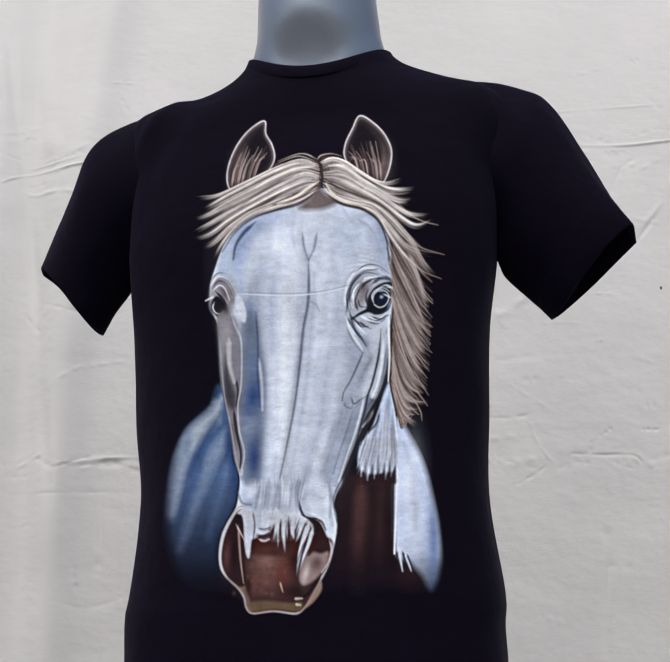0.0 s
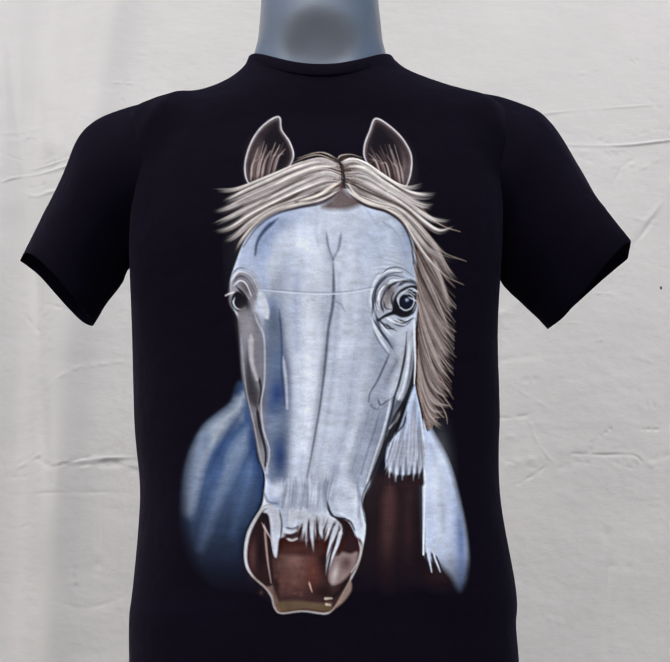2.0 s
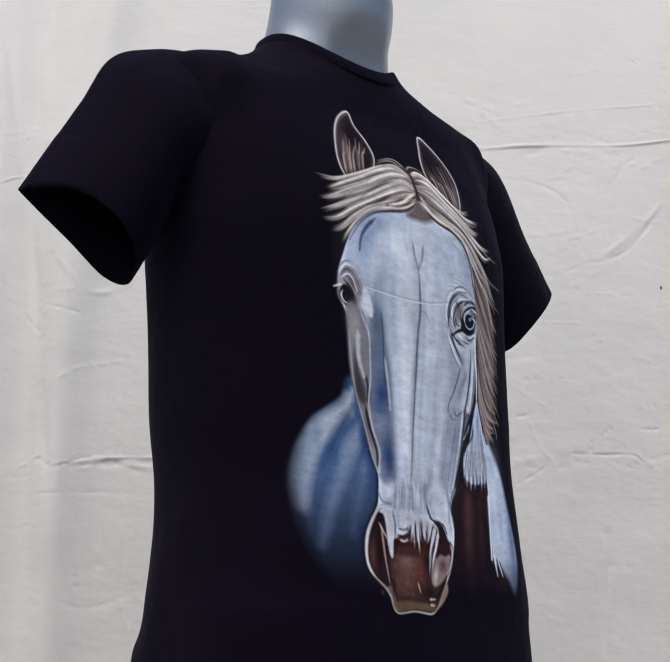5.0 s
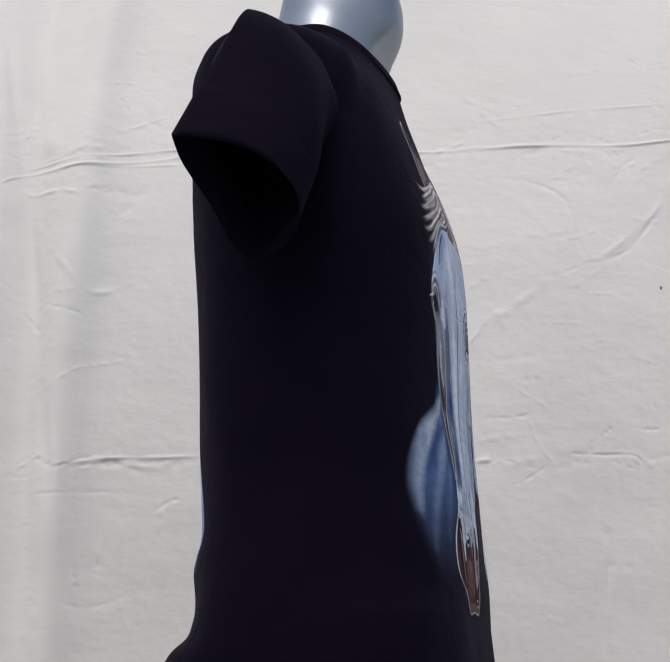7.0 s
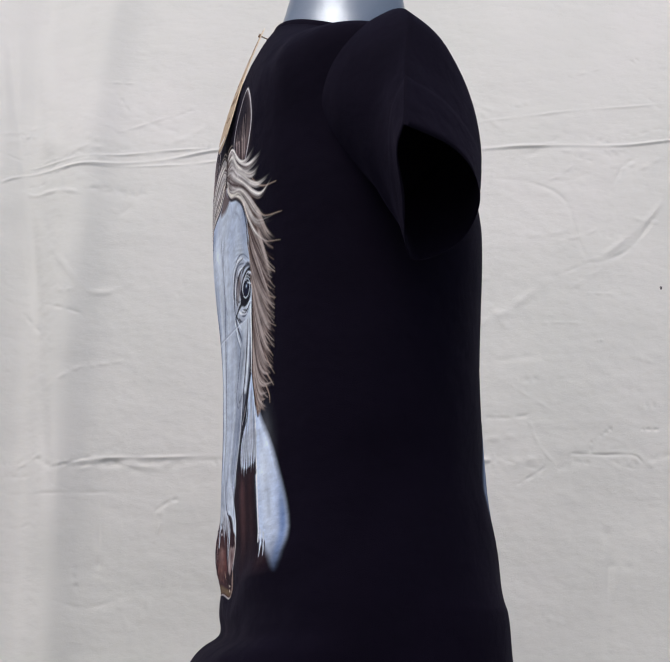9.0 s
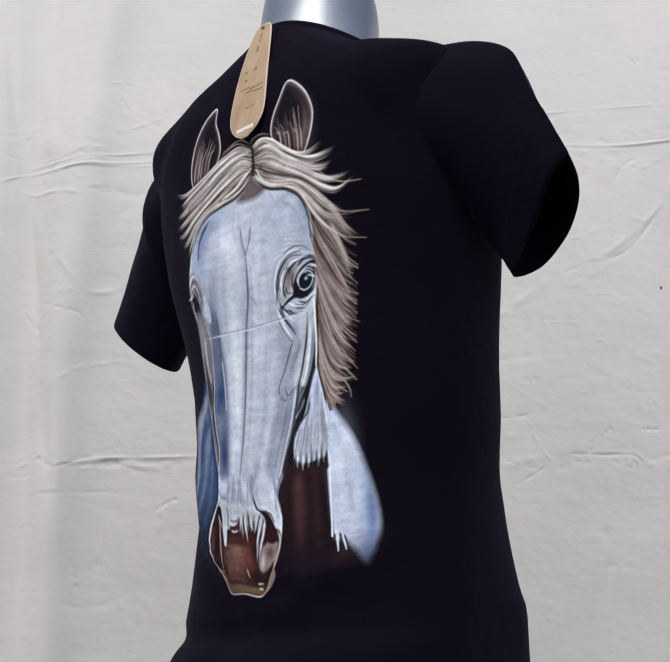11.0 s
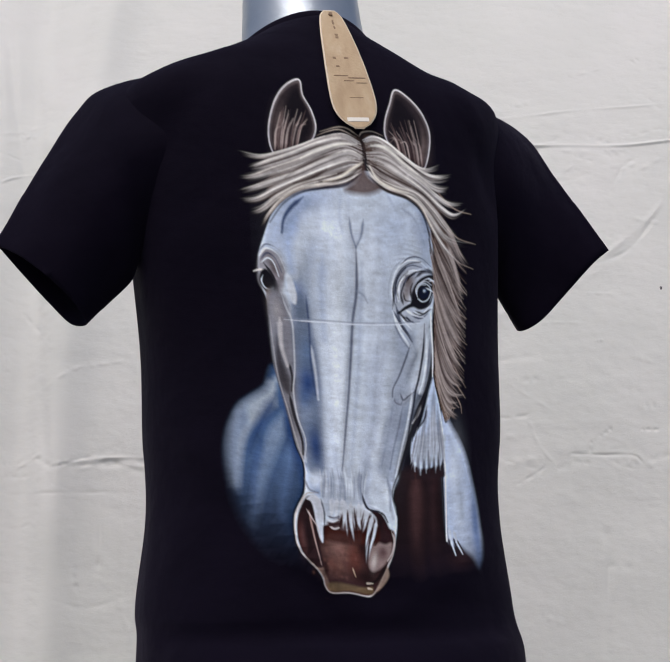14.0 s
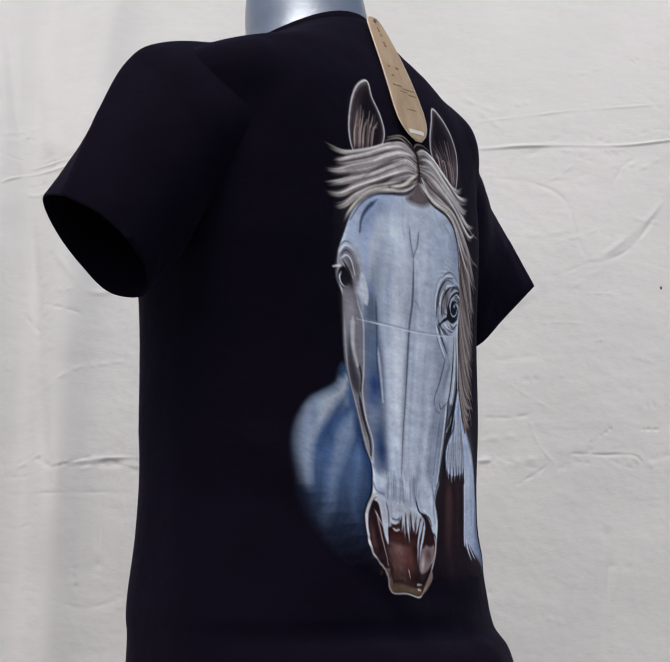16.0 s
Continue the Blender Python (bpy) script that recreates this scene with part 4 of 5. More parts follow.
    for pts, wd in (([(846, 735), (851, 700), (860, 668), (880, 646)], 6), ([(858, 738), (872, 752), (890, 760)], 6), ([(874, 726), (868, 704), (876, 680)], 7), ([(905, 668), (925, 656), (948, 660), (958, 676)], 8), ([(896, 744), (916, 752), (940, 742)], 5), ([(930, 650), (948, 656), (956, 668)], 6)):
        k.stroke(pts, wd, rgb(38, 36, 46), 0.75, 0.3, 2.0)
    for pts in ([(862, 720), (860, 690), (872, 664)], [(880, 738), (896, 748), (912, 752)], [(852, 752), (866, 776), (884, 796)]):
        k.stroke(pts, 5, rgb(226, 231, 238), 0.8, 0.3, 1.6)
    # far eye
    k.fill([(520, 668), (530, 646), (552, 640), (574, 654), (584, 682), (574, 720), (560, 742), (540, 738), (520, 712)], rgb(150, 146, 154), 5, 0.95)
    k.blob(556, 680, 12, 26, rgb(104, 94, 96), 0.8, -25)
    for pts, wd, c in (([(522, 660), (540, 640), (566, 648), (582, 676)], 4, snow), ([(524, 667), (541, 650), (560, 658), (574, 684)], 4, line), ([(526, 673), (542, 660), (556, 668), (567, 694)], 3.5, snow),
                       ([(520, 652), (540, 632), (572, 640), (590, 668)], 3, line), ([(532, 672), (552, 694), (562, 716), (562, 738)], 7, jet)):
        k.stroke(pts, wd, c, 0.85, 0.4, 1.2)
    k.fill([(524, 694), (536, 684), (552, 696), (560, 716), (552, 736), (536, 732), (522, 714)], jet, 2.5)
    k.stroke([(530, 698), (526, 710), (532, 722), (544, 726), (554, 720)], 3.4, rgb(200, 206, 218), 0.8, 0.6, 1.2)
    k.stroke([(530, 686), (518, 690), (508, 695)], 5, rgb(206, 200, 200), 0.9, 0.3, 1.1)
    k.fill([(582, 690), (598, 708), (606, 742), (596, 744), (584, 722)], rgb(206, 214, 230), 4, 0.9)
    k.fill([(538, 726), (560, 744), (584, 778), (592, 812), (590, 924), (580, 946), (562, 920), (551, 864), (542, 790)], rgb(120, 106, 104), 4, 0.95)
    k.blob(556, 770, 14, 40, rgb(150, 136, 132), 0.8, -15)
    k.blob(566, 905, 10, 40, rgb(64, 56, 60), 0.7, -12)
    k.blob(546, 800, 6, 50, rgb(70, 62, 64), 0.7)
    k.blob(580, 850, 9, 60, rgb(158, 150, 148), 0.8)
    k.stroke([(560, 790), (556, 840), (566, 890), (576, 926)], 9, rgb(58, 52, 58), 0.85, 0.4, 3)
    k.stroke([(582, 776), (594, 806), (593, 900), (584, 958)], 6, rgb(34, 34, 46), 0.9, 0.5, 1.8)
    k.stroke([(570, 742), (594, 780), (600, 812), (599, 910), (604, 975), (609, 1060), (602, 1112)], 5, rgb(206, 212, 222), 0.75, 0.5, 1.8, 30)
    k.stroke([(544, 750), (552, 850), (564, 924), (584, 990), (592, 1065), (602, 1100)], 3.5, rgb(186, 184, 190), 0.75, 0.6, 1.6, 30)
    k.stroke([(580, 950), (588, 1000), (598, 1060), (604, 1096)], 6, rgb(70, 72, 88), 0.8, 0.4, 1.8)
    # the blue plane beside the bridge of the nose
    k.fill([(600, 760), (632, 752), (638, 870), (640, 1000), (640, 1100), (612, 1120), (610, 1010), (605, 900)], rgb(140, 154, 178), 9, 0.6)
    k.fill([(606, 896), (638, 890), (640, 1000), (638, 1104), (616, 1116), (612, 1000)], rgb(96, 116, 150), 10, 0.5)
    k.blob(622, 985, 10, 30, rgb(122, 146, 188), 0.8)
    k.stroke([(628, 740), (636, 800), (642, 880), (643, 1000), (640, 1110)], 8, rgb(70, 84, 116), 0.6, 0.5, 3, 30)
    k.stroke([(640, 700), (648, 800), (652, 900), (652, 1040), (648, 1140)], 10, rgb(226, 232, 240), 0.7, 0.5, 3, 30)
    # ridges and hollows of the bridge, the jaw and its strap of muscle
    for pts, wd, c, al, sf in ((([(746, 734), (730, 855), (716, 940), (700, 1044), (690, 1130)], 12, rgb(112, 120, 140), 0.7, 4),
                 ([(652, 768), (662, 900), (658, 1000), (656, 1112)], 16, rgb(164, 176, 196), 0.6, 6),
                 ([(790, 800), (772, 958), (746, 1086)], 18, rgb(166, 176, 194), 0.6, 7),
                 ([(824, 984), (808, 1030), (790, 1078)], 8, rgb(112, 120, 138), 0.7, 3),
                 ([(842, 1000), (824, 1040), (806, 1078)], 8, rgb(124, 130, 148), 0.7, 3))
                + (([(856, 940), (836, 1010), (816, 1080), (800, 1140)], 22, rgb(150, 158, 174), 0.6, 8),
                 ([(700, 700), (696, 760), (690, 830)], 20, rgb(228, 234, 242), 0.6, 8),
                 ([(790, 740), (776, 780), (760, 800)], 10, rgb(176, 186, 204), 0.6, 4),
                 ([(660, 600), (640, 660), (638, 740)], 26, rgb(176, 188, 212), 0.6, 10),
                 ([(770, 1150), (742, 1180), (760, 1205), (782, 1214)], 9, rgb(146, 150, 166), 0.7, 3))
                + (([(952, 760), (918, 820), (868, 906), (856, 930)], 7, rgb(88, 94, 108), 0.85, 2),
                 ([(953, 812), (932, 890), (898, 956), (884, 1026)], 8, rgb(66, 68, 80), 0.8, 2.2),
                 ([(944, 800), (916, 868), (886, 926)], 11, rgb(208, 214, 224), 0.7, 3),
                 ([(912, 960), (896, 1000), (890, 1030)], 12, rgb(54, 54, 66), 0.8, 3.5),
                 ([(854, 726), (868, 770), (897, 806)], 7, rgb(98, 104, 120), 0.85, 2))
                + (([(846, 740), (860, 780), (884, 812)], 5, rgb(230, 235, 242), 0.8, 1.6),
                 ([(886, 996), (864, 1052), (836, 1130)], 6, rgb(214, 220, 230), 0.6, 2),
                 ([(872, 1010), (850, 1070), (826, 1140)], 9, rgb(112, 116, 130), 0.6, 3))):
        k.stroke(pts, wd, c, al, 0.5, sf, 30)
    for pts, wd, c, al, sf in ((([(757, 690), (772, 712), (792, 726)], 5, rgb(124, 132, 150), 0.6, 2),
                 ([(754, 720), (736, 742), (730, 770)], 6, rgb(140, 148, 166), 0.5, 3),
                 ([(770, 760), (800, 770), (826, 762)], 8, rgb(170, 178, 194), 0.5, 4),
                 ([(690, 620), (680, 680), (684, 740)], 14, rgb(182, 192, 210), 0.45, 6),
                 ([(800, 560), (822, 600), (830, 660)], 12, rgb(176, 186, 206), 0.5, 5))
                + (([(826, 540), (850, 560), (868, 600)], 6, rgb(150, 158, 178), 0.5, 3),
                 ([(812, 700), (826, 740), (830, 790), (820, 850)], 16, rgb(172, 180, 196), 0.5, 7),
                 ([(720, 560), (716, 620), (724, 680)], 16, rgb(232, 237, 244), 0.5, 7),
                 ([(640, 590), (622, 622), (612, 660)], 18, rgb(204, 214, 230), 0.5, 7),
                 ([(705, 900), (694, 1000), (682, 1090)], 7, rgb(226, 231, 240), 0.6, 3))
                + (([(760, 900), (744, 1000), (722, 1100)], 10, rgb(226, 231, 239), 0.5, 4),
                 ([(800, 960), (784, 1040), (766, 1110)], 8, rgb(222, 228, 236), 0.5, 3))):
        k.stroke(pts, wd, c, al, 0.4, sf, 24)
    ring = [(854, 932), (852, 948), (862, 956), (876, 950), (878, 938), (868, 926)]
    k.fill(ring, rgb(186, 192, 204), 4, 0.5)
    k.stroke(ring, 4, rgb(92, 96, 110), 0.7, 0.4, 1.8)
    for i in range(70):    # faint cross-wise weave that the ink shows
        x, y, r = k.rng.uniform(650, 800), k.rng.uniform(720, 1120), k.rng.uniform(8, 26)
        k.stroke([(x - r, y + k.rng.normal(0, 2)), (x, y), (x + r, y + k.rng.normal(0, 2))], 3, (rgb(232, 238, 246), rgb(158, 168, 184))[i % 2], 0.13, 0.2, 2.0, 6)
    # the face again in smooth tones, then its sharp lines
    k.soften([(571, 556), (671, 503), (814, 502), (915, 566), (851, 640), (836, 758), (888, 849), (838, 959), (830, 1081), (780, 1182), (657, 1181), (625, 1099), (643, 945), (632, 753), (550, 634)], 7, 0.85)
    for pts, wd, c, al, sf in (([(672, 557), (673, 694), (678, 854), (676, 1100)], 50, rgb(210, 220, 238), 0.55, 18), ([(815, 561), (811, 697), (791, 897), (758, 1100)], 60, rgb(200, 209, 226), 0.5, 20),
                               ([(804, 816), (799, 897), (783, 1009), (753, 1100)], 22, rgb(168, 177, 196), 0.55, 9), ([(632, 713), (639, 793), (649, 874), (651, 955), (646, 1038), (642, 1130)], 12, rgb(92, 104, 134), 0.85, 3.5),
                               ([(724, 754), (706, 895), (688, 1059)], 20, rgb(222, 229, 242), 0.6, 8),
                               ([(770, 637), (763, 755), (751, 896), (727, 1059), (710, 1131)], 16, rgb(176, 186, 205), 0.6, 6), ([(825, 639), (828, 757), (817, 857), (807, 938), (778, 1060)], 26, rgb(182, 190, 207), 0.5, 10),
                               ([(868, 859), (853, 939), (829, 1030), (802, 1111)], 34, rgb(164, 172, 190), 0.55, 12), ([(673, 635), (667, 714), (669, 813)], 20, rgb(176, 189, 214), 0.6, 8), ([(681, 1058), (677, 1130), (688, 1192)], 24, rgb(176, 185, 203), 0.5, 9),
                               ([(768, 1080), (751, 1131), (745, 1182)], 20, rgb(164, 172, 190), 0.6, 7), ([(611, 566), (591, 615), (597, 674)], 26, rgb(168, 186, 220), 0.6, 10), ([(895, 546), (920, 586), (931, 644)], 24, rgb(168, 178, 198), 0.6, 9)):
        k.stroke(pts, wd, c, al, 0.6, sf, 30)
    for pts, wd, c, al, sf in (([(756, 603), (757, 656), (755, 706), (744, 765), (736, 845), (725, 936), (708, 1038), (693, 1120)], 7, rgb(108, 114, 132), 0.8, 2.4), ([(741, 544), (746, 578), (756, 605)], 6, rgb(132, 142, 164), 0.7, 2.2),
                               ([(776, 545), (770, 579), (757, 605)], 6, rgb(132, 142, 164), 0.7, 2.2), ([(752, 696), (773, 708), (783, 724)], 5, rgb(150, 158, 176), 0.6, 2.4),
                               ([(722, 499), (717, 538), (723, 577)], 8, rgb(186, 196, 216), 0.5, 4), ([(631, 517), (601, 544), (583, 571), (577, 601)], 9, rgb(66, 82, 116), 0.8, 2.6)):
        k.stroke(pts, wd, c, al, 0.4, sf, 30)
    # far cheek
    k.fill([(542, 737), (570, 731), (591, 783), (595, 863), (590, 945), (599, 1027), (600, 1094), (592, 1099), (577, 1037), (560, 955), (546, 893), (541, 822)], rgb(132, 132, 142), 3, 0.95)
    k.blob(*(580, 1006), 8, 60, rgb(54, 52, 62), 0.7, -8)
    k.blob(*(560, 767), 16, 34, rgb(158, 153, 157), 0.8)
    k.fill([(599, 738), (632, 733), (640, 823), (649, 935), (647, 1058), (636, 1130), (609, 1130), (605, 1058), (594, 996), (597, 873)], rgb(112, 124, 146), 4, 0.92)
    k.blob(*(624, 919), 22, 44, rgb(40, 70, 126), 0.95)
    k.blob(*(610, 955), 14, 30, rgb(66, 92, 138), 0.7)
    k.blob(*(624, 843), 14, 40, rgb(96, 122, 162), 0.7)
    k.blob(*(616, 793), 10, 60, rgb(112, 120, 138), 0.6)
    k.blob(*(621, 996), 13, 22, rgb(140, 152, 174), 0.6)
    k.blob(*(630, 1068), 20, 56, rgb(38, 64, 114), 0.95)
    k.fill([(559, 817), (566, 873), (582, 914), (579, 953), (560, 939), (550, 883)], rgb(66, 63, 70), 4, 0.9)
    k.soften([(597, 733), (658, 714), (666, 956), (664, 1130), (609, 1130), (596, 996)], 6, 0.9, 10)
    k.soften([(539, 732), (591, 733), (599, 1089), (572, 1037), (544, 873)], 3, 0.9, 4)
    for pts, wd, c, al, sf in (([(565, 782), (566, 843), (578, 888)], 12, rgb(182, 178, 182), 0.8, 3), ([(583, 883), (587, 914), (583, 945)], 6, rgb(44, 42, 50), 0.85, 1.8),
                               ([(577, 953), (585, 1006), (597, 1058), (596, 1094)], 7, rgb(30, 27, 34), 0.9, 1.6), ([(571, 728), (581, 756), (594, 785), (596, 843), (594, 899), (587, 945), (592, 1006), (606, 1058), (598, 1110)], 4, rgb(196, 199, 208), 0.6, 1.6),
                               ([(542, 782), (547, 853), (554, 919), (569, 986), (583, 1058), (595, 1109)], 3, rgb(170, 168, 174), 0.6, 1.5), ([(638, 833), (645, 894), (647, 955)], 7, rgb(222, 229, 242), 0.5, 3.0),
                               ([(630, 723), (635, 793), (635, 874), (641, 945)], 5, rgb(70, 84, 116), 0.6, 2.0)):
        k.stroke(pts, wd, c, al, 0.5, sf, 30, 0.1)
    k.fill([(584, 685), (597, 693), (607, 723), (605, 745), (595, 741), (586, 717)], rgb(214, 219, 230), 3, 0.9)
    # near cheek: the strap under the eye, the jaw's lines and the vein
    k.soften([(887, 799), (942, 772), (946, 882), (909, 961), (870, 1062), (831, 1153), (810, 1101), (838, 959)], 4, 0.8, 8)
    k.fill([(905, 800), (937, 767), (944, 822), (936, 881), (919, 931), (901, 915), (912, 860)], rgb(196, 201, 211), 5, 0.7)
    k.blob(*(873, 879), 20, 46, rgb(176, 184, 200), 0.6, 20)
    for pts, wd, c, al, sf in (([(849, 740), (869, 775), (895, 810)], 5, rgb(92, 98, 114), 0.85, 1.6), ([(855, 763), (871, 796), (888, 821)], 9, rgb(216, 222, 232), 0.7, 2.4), ([(849, 768), (867, 801), (886, 825)], 4, rgb(128, 134, 150), 0.7, 1.8),
                               ([(890, 817), (874, 855), (858, 889), (842, 916), (839, 937)], 5, rgb(106, 111, 126), 0.8, 1.8), ([(929, 771), (924, 831), (911, 891), (900, 925), (894, 956), (880, 1011), (870, 1052), (853, 1113)], 6, rgb(58, 59, 72), 0.85, 1.8),
                               ([(942, 807), (938, 851), (929, 901), (917, 936), (897, 966)], 4, rgb(118, 122, 136), 0.8, 1.6), ([(935, 791), (931, 851), (921, 901), (909, 931)], 6, rgb(222, 227, 235), 0.7, 2.0),
                               ([(860, 929), (867, 944), (881, 936), (899, 925)], 5, rgb(70, 72, 86), 0.6, 1.7), ([(844, 939), (846, 949), (859, 955), (865, 945)], 4, rgb(110, 114, 128), 0.6, 1.6),
                               ([(891, 925), (885, 960), (872, 1011), (855, 1062), (833, 1132)], 6, rgb(216, 222, 232), 0.65, 2.2), ([(865, 960), (851, 1010), (834, 1061), (820, 1112)], 5, rgb(120, 127, 144), 0.65, 2.2),
                               ([(838, 959), (827, 1010), (815, 1050), (799, 1101)], 6, rgb(150, 158, 176), 0.6, 2.6), ([(919, 943), (910, 973), (888, 1003)], 5, rgb(70, 70, 82), 0.8, 1.8),
                               ([(928, 964), (920, 994), (892, 1026), (885, 1044)], 5, rgb(58, 57, 68), 0.85, 1.8), ([(913, 959), (902, 983), (888, 1001)], 6, rgb(196, 196, 204), 0.7, 2.0),
                               ([(945, 747), (949, 832), (947, 894)], 5, rgb(236, 240, 246), 0.9, 1.3), ([(950, 738), (955, 852), (951, 894), (965, 965)], 5, rgb(34, 28, 32), 0.85, 1.4)):
        k.stroke(pts, wd, c, al, 0.45, sf, 30, 0.15)
    for pts, wd in (([(903, 723), (905, 701), (912, 682), (930, 670), (950, 667), (958, 682)], 7), ([(899, 725), (879, 732), (859, 745)], 6), ([(905, 723), (923, 734), (943, 727), (952, 709)], 8), ([(862, 715), (858, 692), (868, 669), (886, 654)], 4),
                    ([(852, 725), (848, 691), (862, 657), (888, 638), (920, 634)], 3.5), ([(882, 677), (892, 664), (910, 655), (932, 654)], 5), ([(895, 713), (893, 693), (898, 680)], 6), ([(874, 700), (879, 716), (893, 719)], 4), ([(905, 741), (927, 748), (945, 739)], 4), ([(869, 751), (883, 763), (899, 764)], 4)):
        k.stroke(pts, wd, rgb(26, 25, 34), 0.8, 0.35, 1.6, 24, 0.2)
    for pts, wd in (([(882, 661), (898, 654), (918, 651)], 5), ([(858, 705), (864, 680), (878, 665)], 4), ([(911, 710), (907, 694), (916, 681), (934, 677), (948, 686)], 3.5), ([(940, 676), (956, 678), (960, 694)], 3.5), ([(885, 738), (905, 751), (927, 756)], 5)):
        k.stroke(pts, wd, rgb(214, 218, 228), 0.75, 0.4, 1.3, 24, 0.2)
    k.blob(*(886, 693), 13, 20, rgb(108, 98, 100), 0.55, 20)
    k.blob(*(926, 701), 19, 19, rgb(18, 20, 32), 0.75)
    k.stroke([(909, 704), (911, 692), (920, 684), (932, 685)], 3, rgb(190, 198, 212), 0.75, 0.4, 1.2)
    k.blob(*(929, 697), 4, 4, rgb(176, 188, 206), 0.8)
    k.comb([[(902, 1012), (891, 1052), (881, 1088), (875, 1115)], [(916, 1002), (907, 1053), (899, 1099), (896, 1134)], [(928, 992), (921, 1043), (913, 1088), (910, 1116)], [(938, 972), (935, 1033), (929, 1084), (926, 1127)], [(945, 952), (944, 1023), (943, 1076), (940, 1115)], [(953, 953), (956, 1024), (959, 1085), (958, 1125)], [(962, 983), (966, 1034), (969, 1085), (969, 1117)]],
           13, rgb(208, 213, 226), rgb(120, 124, 140), 3.6, 0.45)
    # muzzle
    k.fill([(626, 1264), (679, 1270), (732, 1264), (776, 1253), (818, 1265), (820, 1293), (810, 1327), (794, 1353), (786, 1389), (758, 1421), (730, 1433), (679, 1428), (630, 1433), (614, 1420), (609, 1395), (590, 1372), (568, 1351), (583, 1322)], rgb(66, 38, 36), 3, 0.98)
    k.fill([(570, 1353), (598, 1363), (613, 1372), (623, 1403), (628, 1427), (616, 1420), (609, 1395), (592, 1374)], rgb(132, 108, 100), 3, 0.9)
    k.blob(*(664, 1317), 42, 34, rgb(148, 110, 102), 0.85)
    k.blob(*(651, 1363), 40, 34, rgb(122, 84, 76), 0.85)
    k.blob(*(702, 1336), 26, 50, rgb(118, 66, 56), 0.7)
    k.blob(*(730, 1384), 34, 20, rgb(40, 24, 25), 0.8)
    k.blob(*(730, 1302), 18, 30, rgb(48, 28, 28), 0.85)
    k.blob(*(619, 1370), 10, 34, rgb(46, 26, 27), 0.8)
    for i in range(46):
        x, y, r = k.rng.normal(655, 36), k.rng.normal(1340, 34), k.rng.uniform(3, 10)
        k.blob(x, y, r, r * k.rng.uniform(0.7, 1.6), (rgb(150, 106, 96), rgb(66, 38, 36), rgb(120, 76, 68))[i % 3], 0.2)
    k.fill([(621, 1410), (659, 1404), (720, 1410), (746, 1408), (740, 1427), (679, 1423), (630, 1429)], rgb(112, 92, 72), 4, 0.85)
    k.stroke([(695, 1362), (699, 1376), (702, 1385)], 4, rgb(206, 172, 150), 0.75, 0.3, 1.3)
    # far nostril
    k.fill([(598, 1194), (574, 1224), (558, 1264), (553, 1312), (565, 1347), (594, 1372), (613, 1363), (610, 1302), (615, 1252), (625, 1210)], rgb(52, 33, 36), 3)
    k.blob(*(565, 1302), 12, 44, rgb(98, 68, 68), 0.75)
    k.blob(*(585, 1292), 9, 50, rgb(30, 18, 21), 0.85)
    k.blob(*(596, 1217), 14, 14, rgb(26, 20, 26), 0.85)
    k.fill([(592, 1202), (610, 1189), (627, 1202), (632, 1238), (626, 1270), (621, 1306), (614, 1298), (609, 1264), (607, 1228), (602, 1208)], rgb(196, 198, 209), 2.5, 0.95)
    k.stroke([(629, 1198), (634, 1230), (630, 1264)], 6, rgb(62, 58, 70), 0.8, 0.4, 1.8)
    k.stroke([(594, 1230), (597, 1272), (601, 1317), (608, 1365)], 6, rgb(170, 142, 138), 0.8, 0.3, 1.5)
    k.stroke([(588, 1228), (599, 1248), (612, 1272), (618, 1302)], 5, rgb(186, 172, 174), 0.75, 0.2, 1.4)
    k.stroke([(624, 1184), (612, 1185), (592, 1191), (572, 1222), (556, 1254), (549, 1294), (553, 1330), (570, 1353), (594, 1374), (610, 1395), (615, 1418), (630, 1432), (679, 1427), (730, 1433)], 3.4, rgb(164, 148, 142), 0.7, 0.8, 1.3, 50)
    k.stroke([(730, 1433), (746, 1427), (763, 1408), (777, 1384), (792, 1357), (810, 1324), (820, 1291), (818, 1265)], 3.4, rgb(164, 148, 142), 0.7, 0.7, 1.3, 40, 0.05)
    # near nostril
    k.fill([(758, 1214), (783, 1219), (799, 1239), (810, 1271), (806, 1291), (790, 1298), (773, 1292), (779, 1259), (773, 1233)], rgb(64, 42, 46), 3)
    k.blob(*(783, 1243), 9, 24, rgb(28, 20, 26), 0.8)
    k.fill([(767, 1292), (792, 1298), (810, 1295), (806, 1322), (790, 1345), (769, 1363), (749, 1368), (741, 1353), (745, 1327), (755, 1304)], rgb(158, 136, 134), 4, 0.95)
    k.blob(*(784, 1320), 15, 18, rgb(112, 84, 86), 0.8)
    k.blob(*(757, 1341), 9, 24, rgb(202, 190, 186), 0.75, 12)
    k.stroke([(739, 1180), (743, 1198), (754, 1212), (779, 1217)], 6, rgb(70, 70, 84), 0.85, 0.5, 1.6)
    k.stroke([(775, 1235), (779, 1259), (771, 1290), (763, 1302)], 6, rgb(40, 27, 31), 0.8, 0.4, 1.8)
    k.stroke([(812, 1265), (818, 1288), (810, 1318), (794, 1341)], 5, rgb(190, 178, 178), 0.8, 0.4, 1.5)
    k.stroke([(790, 1351), (775, 1372), (759, 1391), (740, 1399)], 9, rgb(20, 14, 18), 0.85, 0.5, 2.2)
    k.fill([(792, 1359), (794, 1380), (777, 1404), (756, 1419), (767, 1397), (781, 1376)], rgb(150, 128, 118), 3, 0.85)
    for pts in ([(730, 1400), (748, 1399)], [(732, 1412), (744, 1414)]):
        k.stroke(pts, 6, rgb(204, 186, 172), 0.75, 0.5, 1.6, 8, 0.1)
